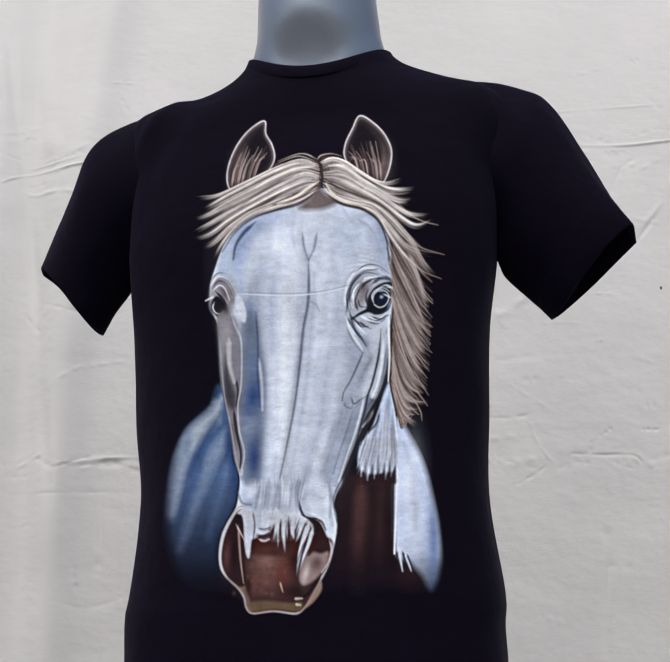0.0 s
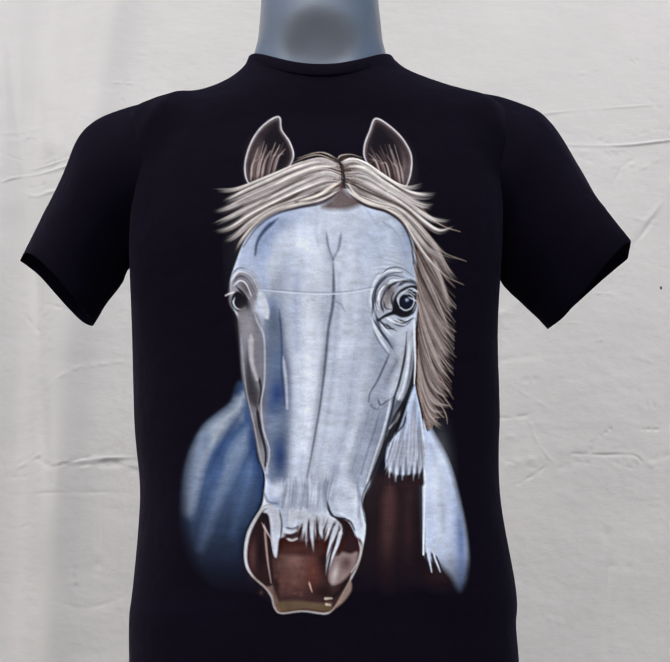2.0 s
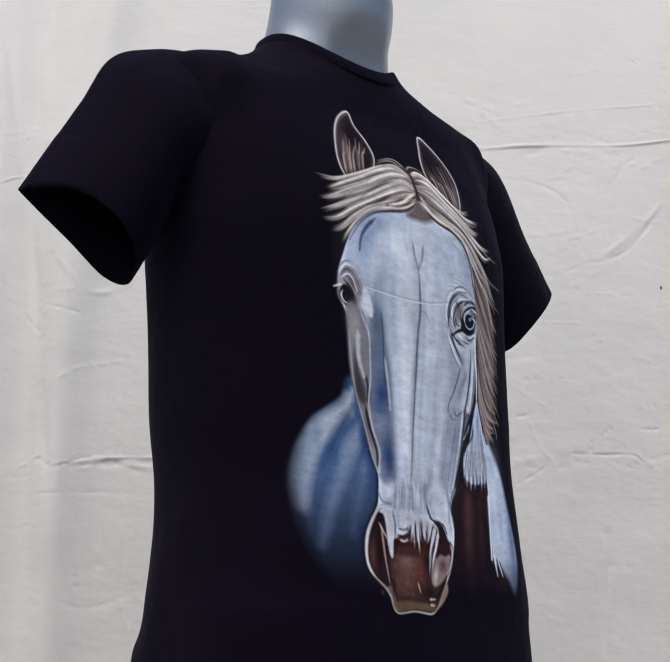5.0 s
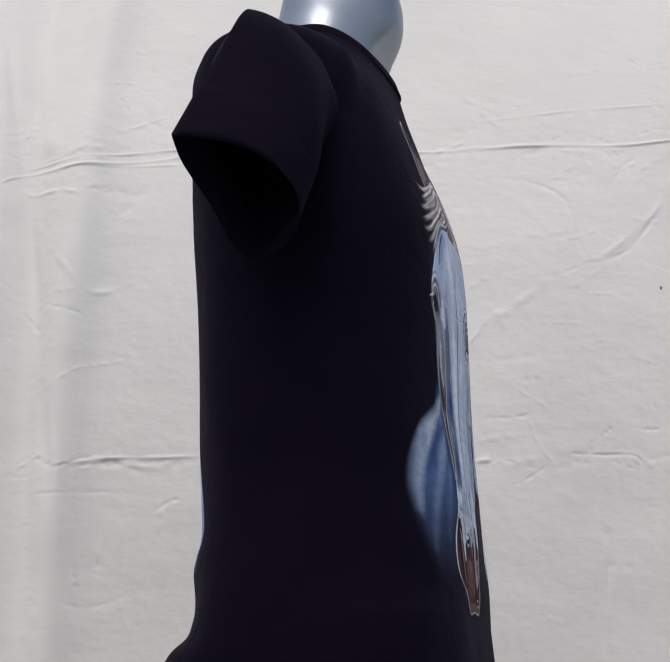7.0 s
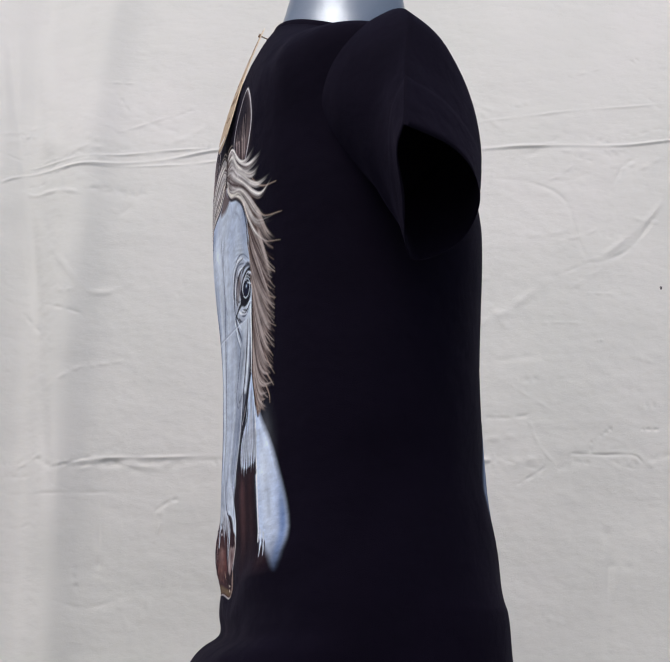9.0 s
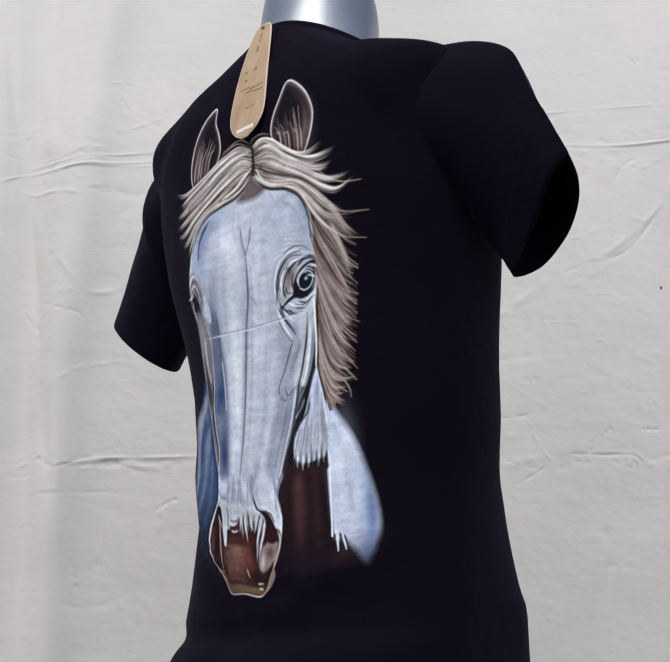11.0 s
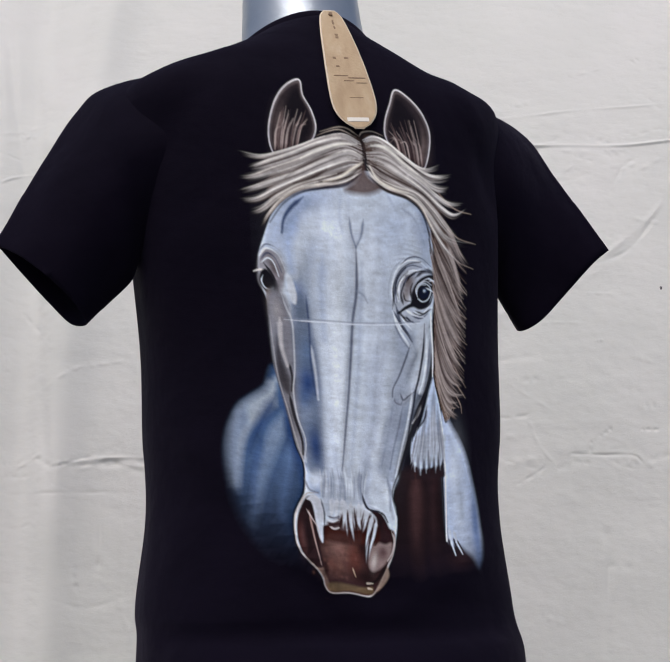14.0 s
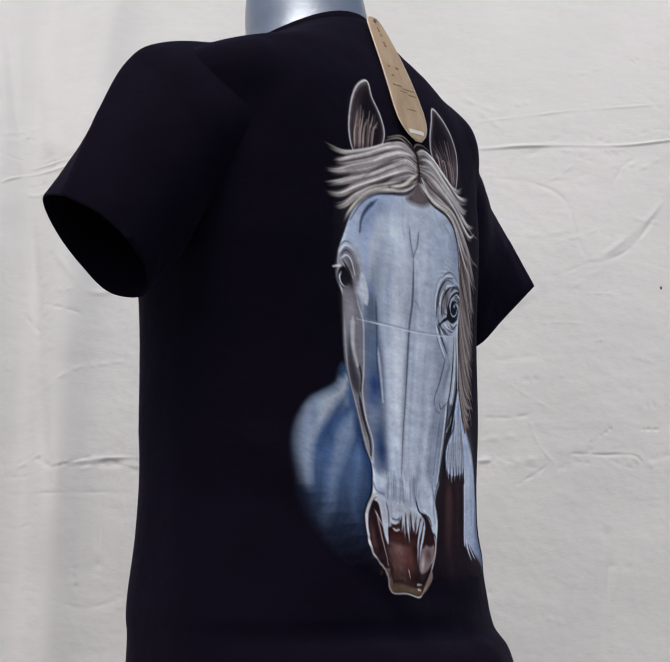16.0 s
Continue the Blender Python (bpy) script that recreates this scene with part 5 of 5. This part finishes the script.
    # white hair that runs out over the muzzle
    k.soften([(646, 1130), (738, 1131), (740, 1202), (678, 1227), (637, 1217)], 5, 0.8, 8)
    k.fill([(636, 1258), (660, 1246), (685, 1224), (729, 1216), (762, 1227), (777, 1249), (773, 1294), (730, 1302), (639, 1298)], rgb(84, 52, 48), 6, 0.9)
    k.fill([(636, 1161), (729, 1167), (766, 1194), (770, 1209), (752, 1212), (729, 1202), (688, 1208), (664, 1234), (642, 1240), (635, 1212)], rgb(182, 189, 204), 6, 0.8)
    k.comb([[(635, 1120), (634, 1151), (632, 1181), (633, 1217)], [(658, 1110), (657, 1151), (653, 1186), (650, 1227)], [(682, 1110), (685, 1151), (682, 1187), (676, 1222)], [(705, 1110), (710, 1151), (706, 1182), (703, 1214)], [(732, 1100), (728, 1141), (729, 1177), (727, 1208)], [(762, 1101), (751, 1141), (745, 1172), (744, 1202)]],
           12, rgb(218, 224, 234), rgb(128, 136, 156), 4.0, 0.4, (0.7, 1.0), 0.4)
    for pts, wd in (([(688, 1190), (687, 1232), (679, 1268)], 13), ([(707, 1197), (703, 1244), (707, 1298)], 13), ([(696, 1202), (691, 1242), (690, 1286)], 8), ([(729, 1197), (724, 1242), (730, 1268)], 13), ([(717, 1202), (713, 1238), (712, 1264)], 9),
                    ([(748, 1212), (738, 1248), (730, 1274)], 11), ([(764, 1225), (751, 1265), (741, 1302), (734, 1353)], 12), ([(773, 1239), (763, 1275), (751, 1306), (741, 1341)], 9), ([(659, 1192), (654, 1224), (650, 1242)], 16), ([(672, 1192), (666, 1224), (660, 1248)], 12), ([(684, 1192), (678, 1226), (671, 1254)], 9), ([(741, 1198), (734, 1226), (724, 1254)], 8), ([(756, 1210), (744, 1242), (734, 1272)], 9)):
        k.stroke(pts, wd, rgb(204, 207, 217), 0.9, 0.12, 2.0, 24, 0.1, fade=0.35)
    for pts, wd in (([(696, 1218), (694, 1242), (691, 1264)], 5), ([(715, 1212), (715, 1247), (718, 1292)], 7), ([(740, 1238), (730, 1268), (722, 1294)], 7), ([(759, 1259), (745, 1292), (735, 1320)], 6), ([(678, 1230), (673, 1258), (667, 1274)], 6), ([(699, 1264), (699, 1284), (698, 1302)], 6)):
        k.stroke(pts, wd, rgb(74, 50, 50), 0.8, 0.3, 1.8, 18, 0.3)
    for pts, c in (([(640, 1246), (654, 1250), (668, 1245)], rgb(208, 208, 216)), ([(640, 1254), (654, 1259), (671, 1254)], rgb(72, 56, 60)), ([(644, 1264), (657, 1268), (669, 1264)], rgb(196, 186, 188)), ([(642, 1238), (656, 1241), (672, 1236)], rgb(110, 108, 122))):
        k.stroke(pts, 6, c, 0.75, 0.5, 1.6, 10, 0.2)
    for pts in ([(687, 1130), (693, 1161), (690, 1192)], [(738, 1121), (735, 1151), (739, 1182)], [(646, 1130), (640, 1161), (635, 1192)], [(810, 1132), (817, 1173), (813, 1213)]):
        k.stroke(pts, 9, rgb(138, 145, 164), 0.6, 0.4, 3)
    k.blob(*(624, 1151), 16, 26, rgb(214, 221, 234), 0.8, 20)
    for pts, wd, c, al, sf in (([(739, 1174), (744, 1196), (756, 1212), (783, 1217)], 7, rgb(58, 56, 68), 0.85, 1.8), ([(783, 1217), (795, 1225), (804, 1243)], 6, rgb(40, 32, 38), 0.8, 1.8), ([(756, 1200), (776, 1207), (797, 1219)], 7, rgb(210, 215, 226), 0.6, 2.2),
                               ([(728, 1121), (729, 1161), (737, 1188)], 14, rgb(150, 158, 176), 0.55, 5), ([(781, 1131), (770, 1167), (772, 1192)], 18, rgb(206, 213, 226), 0.6, 6), ([(819, 1153), (815, 1193), (820, 1233)], 12, rgb(150, 156, 172), 0.55, 4),
                               ([(666, 1120), (665, 1161), (658, 1202)], 12, rgb(158, 167, 186), 0.5, 5), ([(591, 1151), (602, 1177), (624, 1183)], 6, rgb(120, 124, 140), 0.7, 2.2)):
        k.stroke(pts, wd, c, al, 0.5, sf, 24, 0.2)
    # dark rim of the head against the chest
    k.stroke([(945, 880), (905, 975), (872, 1050), (845, 1115), (822, 1170), (830, 1225)], 6, rgb(24, 18, 24), 0.7, 0.5, 2, 30)
    k.stroke([(555, 560), (538, 600), (520, 650)], 4, rgb(30, 30, 44), 0.7, 0.5, 1.5)
    k.stroke([(930, 505), (948, 560), (956, 640), (958, 700)], 6, rgb(30, 26, 34), 0.8, 0.5, 1.6)
    # mane, combed over the cheek's edge
    k.comb([[(919, 479), (959, 525), (999, 575), (1025, 621), (1054, 654)], [(930, 528), (960, 580), (995, 639), (1019, 696), (1037, 750)], [(940, 587), (961, 648), (990, 707), (1018, 753), (1039, 789)], [(948, 645), (966, 706), (991, 766), (1016, 812), (1036, 836)],
            [(951, 704), (967, 765), (989, 823), (1012, 866), (1034, 886)], [(954, 763), (967, 824), (986, 875), (1008, 908), (1033, 926)], [(953, 812), (964, 868), (980, 913), (1006, 940), (1047, 949)], [(954, 852), (963, 904), (977, 943), (995, 962), (1024, 960)], [(957, 887), (966, 935), (978, 969), (995, 989), (1019, 1005)]],
           50, rgb(190, 175, 169), rgb(74, 60, 59), 2.8, 0.6, (0.8, 1.0), 0.9)
    # forelock
    blond, dun = rgb(226, 219, 216), rgb(98, 84, 80)
    left = [[(773, 385), (733, 373), (682, 388), (628, 414), (578, 437), (532, 455), (482, 458)], [(778, 395), (730, 383), (673, 400), (613, 430), (563, 455), (528, 474), (505, 487)], [(780, 405), (734, 395), (677, 416), (614, 448), (559, 475), (518, 498), (484, 509)],
            [(781, 417), (742, 408), (685, 433), (625, 466), (567, 495), (521, 519), (479, 540)], [(779, 426), (743, 428), (682, 453), (622, 484), (570, 513), (524, 543), (481, 555)], [(777, 436), (739, 450), (681, 471), (622, 495), (575, 526), (535, 561), (505, 578)],
            [(774, 447), (734, 468), (679, 484), (625, 501), (582, 530), (548, 569), (528, 604)]]
    right = [[(781, 381), (804, 372), (835, 382), (872, 408), (909, 433), (938, 440), (972, 432)], [(785, 387), (818, 381), (857, 403), (901, 432), (938, 452), (970, 458), (1003, 454)], [(787, 398), (826, 395), (870, 422), (913, 451), (948, 475), (975, 483), (996, 481)], [(789, 410), (831, 410), (879, 439), (923, 467), (961, 495), (995, 514), (1037, 518)],
             [(789, 422), (830, 430), (881, 457), (930, 487), (970, 520), (1007, 541), (1045, 529)], [(789, 434), (817, 459), (860, 477), (910, 492), (952, 527), (990, 570), (1033, 605)], [(789, 442), (815, 469), (860, 485), (906, 498), (946, 539), (992, 589), (1067, 609)], [(796, 454), (829, 478), (884, 494), (922, 520), (949, 564), (987, 614), (1039, 659)]]
    k.fill([(777, 383), (733, 375), (678, 392), (623, 420), (583, 447), (559, 477), (549, 516), (560, 541), (590, 522), (641, 498), (722, 481), (772, 456)], rgb(104, 88, 81), 6, 0.9)
    k.fill([(781, 379), (809, 372), (861, 404), (918, 445), (958, 491), (979, 550), (994, 608), (975, 598), (947, 553), (914, 508), (854, 487), (805, 459)], rgb(104, 88, 81), 6, 0.9)
    k.comb(left, 60, blond, dun, 2.7, 0.6)
    k.comb(right, 52, blond, dun, 2.7, 0.6)
    for g in left + right:      # bright ridges of the locks, shadow under each
        way = curve(g, 30)
        cut = int(k.rng.integers(0, 10))
        k.stroke(way[cut + 2:27] + (0, 6), 4.5, rgb(66, 54, 51), 0.5, 0.15, 2.2, 26, fade=0.4)
        k.stroke(way[cut:] + (0, -3), k.rng.uniform(2.6, 4.6), rgb(238, 231, 224), 0.6, 0.1, 1.4, 26, fade=0.3)
    for pts, wd, c, al in (([(773, 437), (744, 458), (707, 473), (671, 478)], 9, rgb(66, 52, 47), 0.75), ([(779, 426), (753, 441), (721, 462), (681, 477)], 8, rgb(232, 222, 210), 0.8), ([(690, 451), (650, 476), (610, 493)], 9, rgb(72, 58, 54), 0.6),
                           ([(764, 390), (719, 395), (668, 414), (629, 438)], 10, rgb(240, 234, 226), 0.6), ([(730, 410), (679, 429), (629, 456), (590, 485)], 9, rgb(84, 70, 66), 0.5), ([(795, 422), (822, 444), (863, 461), (894, 473)], 8, rgb(78, 64, 60), 0.7),
                           ([(794, 432), (813, 459), (849, 477), (889, 487)], 7, rgb(232, 224, 214), 0.75), ([(800, 390), (836, 394), (877, 425), (913, 449)], 11, rgb(240, 234, 227), 0.65), ([(806, 413), (847, 425), (883, 449)], 8, rgb(90, 76, 72), 0.5)):
        k.stroke(pts, wd, c, al, 0.2, 2.6, 24, 0.3)
    for pts in ([(769, 372), (742, 359), (717, 360), (677, 375)], [(764, 376), (727, 364), (695, 372), (667, 386)], [(771, 374), (780, 364), (804, 361), (830, 369)]):
        k.stroke(pts, 3, rgb(176, 162, 154), 0.75, 0.1, 1.1)
    k.stroke([(775, 374), (780, 401), (779, 430)], 5, rgb(58, 47, 46), 0.8, 0.4, 1.5)
    k.fill([(779, 432), (792, 454), (823, 477), (783, 493), (732, 488), (762, 463)], rgb(104, 86, 82), 7, 0.85)
    k.stroke([(774, 451), (732, 478), (676, 492), (626, 509), (583, 540), (550, 585)], 5, rgb(62, 60, 74), 0.7, 0.4, 1.8, 28)
    k.stroke([(792, 454), (834, 482), (884, 498), (919, 524), (939, 567), (946, 616)], 6, rgb(40, 36, 44), 0.75, 0.4, 1.8, 28)
    # uneven ink: blotches, cross-wise cloth streaks and fine grain
    rough = np.zeros(k.x.shape)
    for nx, ny, power in ((14, 24, 0.03), (44, 20, 0.035), (36, 90, 0.03), (12, 80, 0.03), (60, 260, 0.026), (180, 300, 0.024)):
        g = k.rng.normal(0, 1, (ny + 2, nx + 2))
        u, v = (k.x - INK_X0) / (INK_X1 - INK_X0) * nx, (k.y - INK_Y0) / (INK_Y1 - INK_Y0) * ny
        i, j = u.astype(int), v.astype(int)
        a, b = u - i, v - j
        a, b = a * a * (3 - 2 * a), b * b * (3 - 2 * b)
        rough += power * ((g[j, i] * (1 - a) + g[j, i + 1] * a) * (1 - b) + (g[j + 1, i] * (1 - a) + g[j + 1, i + 1] * a) * b)
    k.c *= np.clip(1 + rough, 0.6, 1.35)[..., None] * np.array([0.965, 0.975, 0.97])
    ruddy = np.clip((k.c[..., 0] / (k.c[..., 2] + 1e-4) - 1.1) * 3, 0, 1) * np.clip((k.y - 1130) / 60, 0, 1)
    k.c *= (1 - 0.18 * ruddy)[..., None]
    # ink creeps a little into the cloth; then the contrast of a printed photograph
    for axis in (0, 1):
        pad = np.pad(k.c, [(1, 1) if a == axis else (0, 0) for a in range(3)], mode="edge")
        k.c = sum(np.take(pad, range(d, d + k.c.shape[axis]), axis) * p for d, p in enumerate((0.13, 0.74, 0.13)))
    ground = np.array(SHIRT_BLACK) / INK_GAIN
    for size, power in ((3, 0.20), (9, 0.27), (24, 0.18)):
        soft = np.sqrt(np.clip(k.c, 0, None))
        sharp = soft.copy()
        for axis in (0, 1):
            pad = np.pad(soft, [(size, size) if a == axis else (0, 0) for a in range(3)], mode="edge")
            soft = sum(np.take(pad, range(d, d + k.c.shape[axis]), axis) for d in range(2 * size + 1)) / (2 * size + 1)
        new_c = np.clip(sharp + power * (sharp - soft), 0.03, 0.98) ** 2
        k.c += (new_c - k.c) * np.clip(((k.c - ground).max(-1, keepdims=True) - 0.004) / 0.05, 0, 1)
    return k


def creased(ink, way):
    """The same ink with the shade and lit edge of an ironed crease painted across it."""
    k = Ink()
    k.c, k.cover = ink.c.copy(), ink.cover.copy()
    k.stroke(way, 4, rgb(140, 150, 170), 0.6, 0.6, 1.4)
    k.stroke([(x, y + 4) for x, y in way], 3.5, rgb(232, 238, 248), 0.85, 0.6, 1.2)
    return k


def design_to_shirt(p, q, cx, cz):
    """Where a point of the design lies on the shirt seen square on: x and height."""
    t = np.stack([np.ones_like(p), p, q, p * p, p * q, q * q, p**3, p * p * q, p * q * q, q**3], -1)
    return t @ np.array(cx), t @ np.array(cz)


def make_print(shirt, tree, ink, fit, side):
    """The ink layer on the chest (side -1) or the back (side 1), a hair's breadth over the cloth."""
    p, q = (ink.x - 750) / 400, (ink.y - 850) / 600
    gx, gz = design_to_shirt(p, q, *fit)
    used = (ink.c - np.array(SHIRT_BLACK) / INK_GAIN).max(-1) > 0.0014
    quad = used[:-1, :-1] | used[1:, :-1] | used[:-1, 1:] | used[1:, 1:]
    need = np.zeros(used.shape, bool)
    for a in (slice(None, -1), slice(1, None)):
        for b in (slice(None, -1), slice(1, None)):
            need[a, b] |= quad
    index = np.full(used.shape, -1)
    verts, way = [], Vector((0, -side, 0))
    jj, ii = np.nonzero(need)
    for j, i in zip(jj.tolist(), ii.tolist()):
        place, normal, _, _ = tree.ray_cast(Vector((gx[j, i], side * 0.6, gz[j, i])), way)
        if place is not None:
            index[j, i] = len(verts)
            verts.append(place + normal * (0.00025 if normal.y * side > 0 else -0.00025))
    ok = quad & (index[:-1, :-1] >= 0) & (index[1:, :-1] >= 0) & (index[:-1, 1:] >= 0) & (index[1:, 1:] >= 0)
    corners = [index[:-1, :-1][ok], index[1:, :-1][ok], index[1:, 1:][ok], index[:-1, 1:][ok]]
    me = bpy.data.meshes.new("print")
    me.from_pydata(verts, [], np.stack(corners, -1).tolist())
    me.polygons.foreach_set("use_smooth", np.ones(len(me.polygons), bool))
    layer = me.color_attributes.new("ink", "FLOAT_COLOR", "POINT")
    c = np.ones((len(verts), 4))
    have = index >= 0
    c[index[have], :3] = ink.c[have] * INK_GAIN
    layer.data.foreach_set("color", c.astype(np.float32).ravel())
    me.materials.append(INK)
    ob = new("print", me)
    ob.parent = shirt
    tagged(ob, "printed white horse head with a blond mane")
    return ob


PRINT_FRONT = ([0.00146, 0.17356, 0.001, -0.00447, -0.01233, -0.00145, 0.00602, -9e-05, 0.00289, 0.00261],
               [1.16433, -0.00257, -0.26619, 0.00697, 0.00295, 0.02469, -0.0005, -0.0065, -0.00034, -0.01337])
PRINT_BACK = ([-0.01483, -0.17116, -0.00117, -0.0094, 0.02106, -0.00757, -0.00777, 6e-05, -0.00214, 0.00046],
              [1.17812, -0.01155, -0.27883, 0.03521, -0.00096, 0.03419, 0.00147, -0.01234, 0.00038, -0.00699])


# ---- motion ----
TURN = [(0.0, -10.1), (0.5, -9.6), (1.0, -7.7), (1.5, -4.0), (2.0, 0.0), (2.5, 4.7), (3.0, 10.6), (3.5, 16.2), (4.0, 22.8), (4.2, 25.9), (5.2, 42.6), (6.3, 61.0),
        (6.5, 65.1), (7.0, 74.2), (7.5, 83.6), (8.0, 91.9), (8.5, 99.4), (9.0, 106.8), (9.2, 110.1), (10.2, 126.0), (11.3, 144.2), (11.5, 147.5), (12.0, 156.8),
        (12.5, 166.1), (13.0, 176.4), (13.5, 186.9), (14.0, 196.5), (14.5, 204.8), (15.0, 212.2), (15.5, 219.2), (16.0, 225.6)]


LEAN, SLIP = -3.0, -0.008


def motions():
    def lean(t):     # the figure tips a little on its foot while it is turned
        f = min(max((t - 8.3) / 3.2, 0.0), 1.0)
        return LEAN * f * f * (3 - 2 * f)
    hip = Matrix.Translation((0, 0, BODY_Z))
    def slide(t):    # and its foot slides a little at the end
        return SLIP * lean(t) / LEAN + 0.008 * max(0.0, t - 14.5) / 1.5
    rows = [(t, Matrix.Translation((slide(t), 0, 0)) @ hip @ pose(0, 0, 0, 0, -lean(t), a) @ hip.inverted()) for t, a in TURN]
    for thing in TURNING:
        walk(thing, rows)


make_ground()
make_wall()
make_sheet()
mannequin = make_mannequin()
shirt, shirt_tree = make_shirt()
horse = paint_horse()
make_print(shirt, shirt_tree, creased(horse, CREASE_SHADE_FRONT), PRINT_FRONT, -1)
make_print(shirt, shirt_tree, creased(horse, CREASE_SHADE_BACK), PRINT_BACK, 1)
TURNING = [mannequin, shirt, make_tag()]
motions()
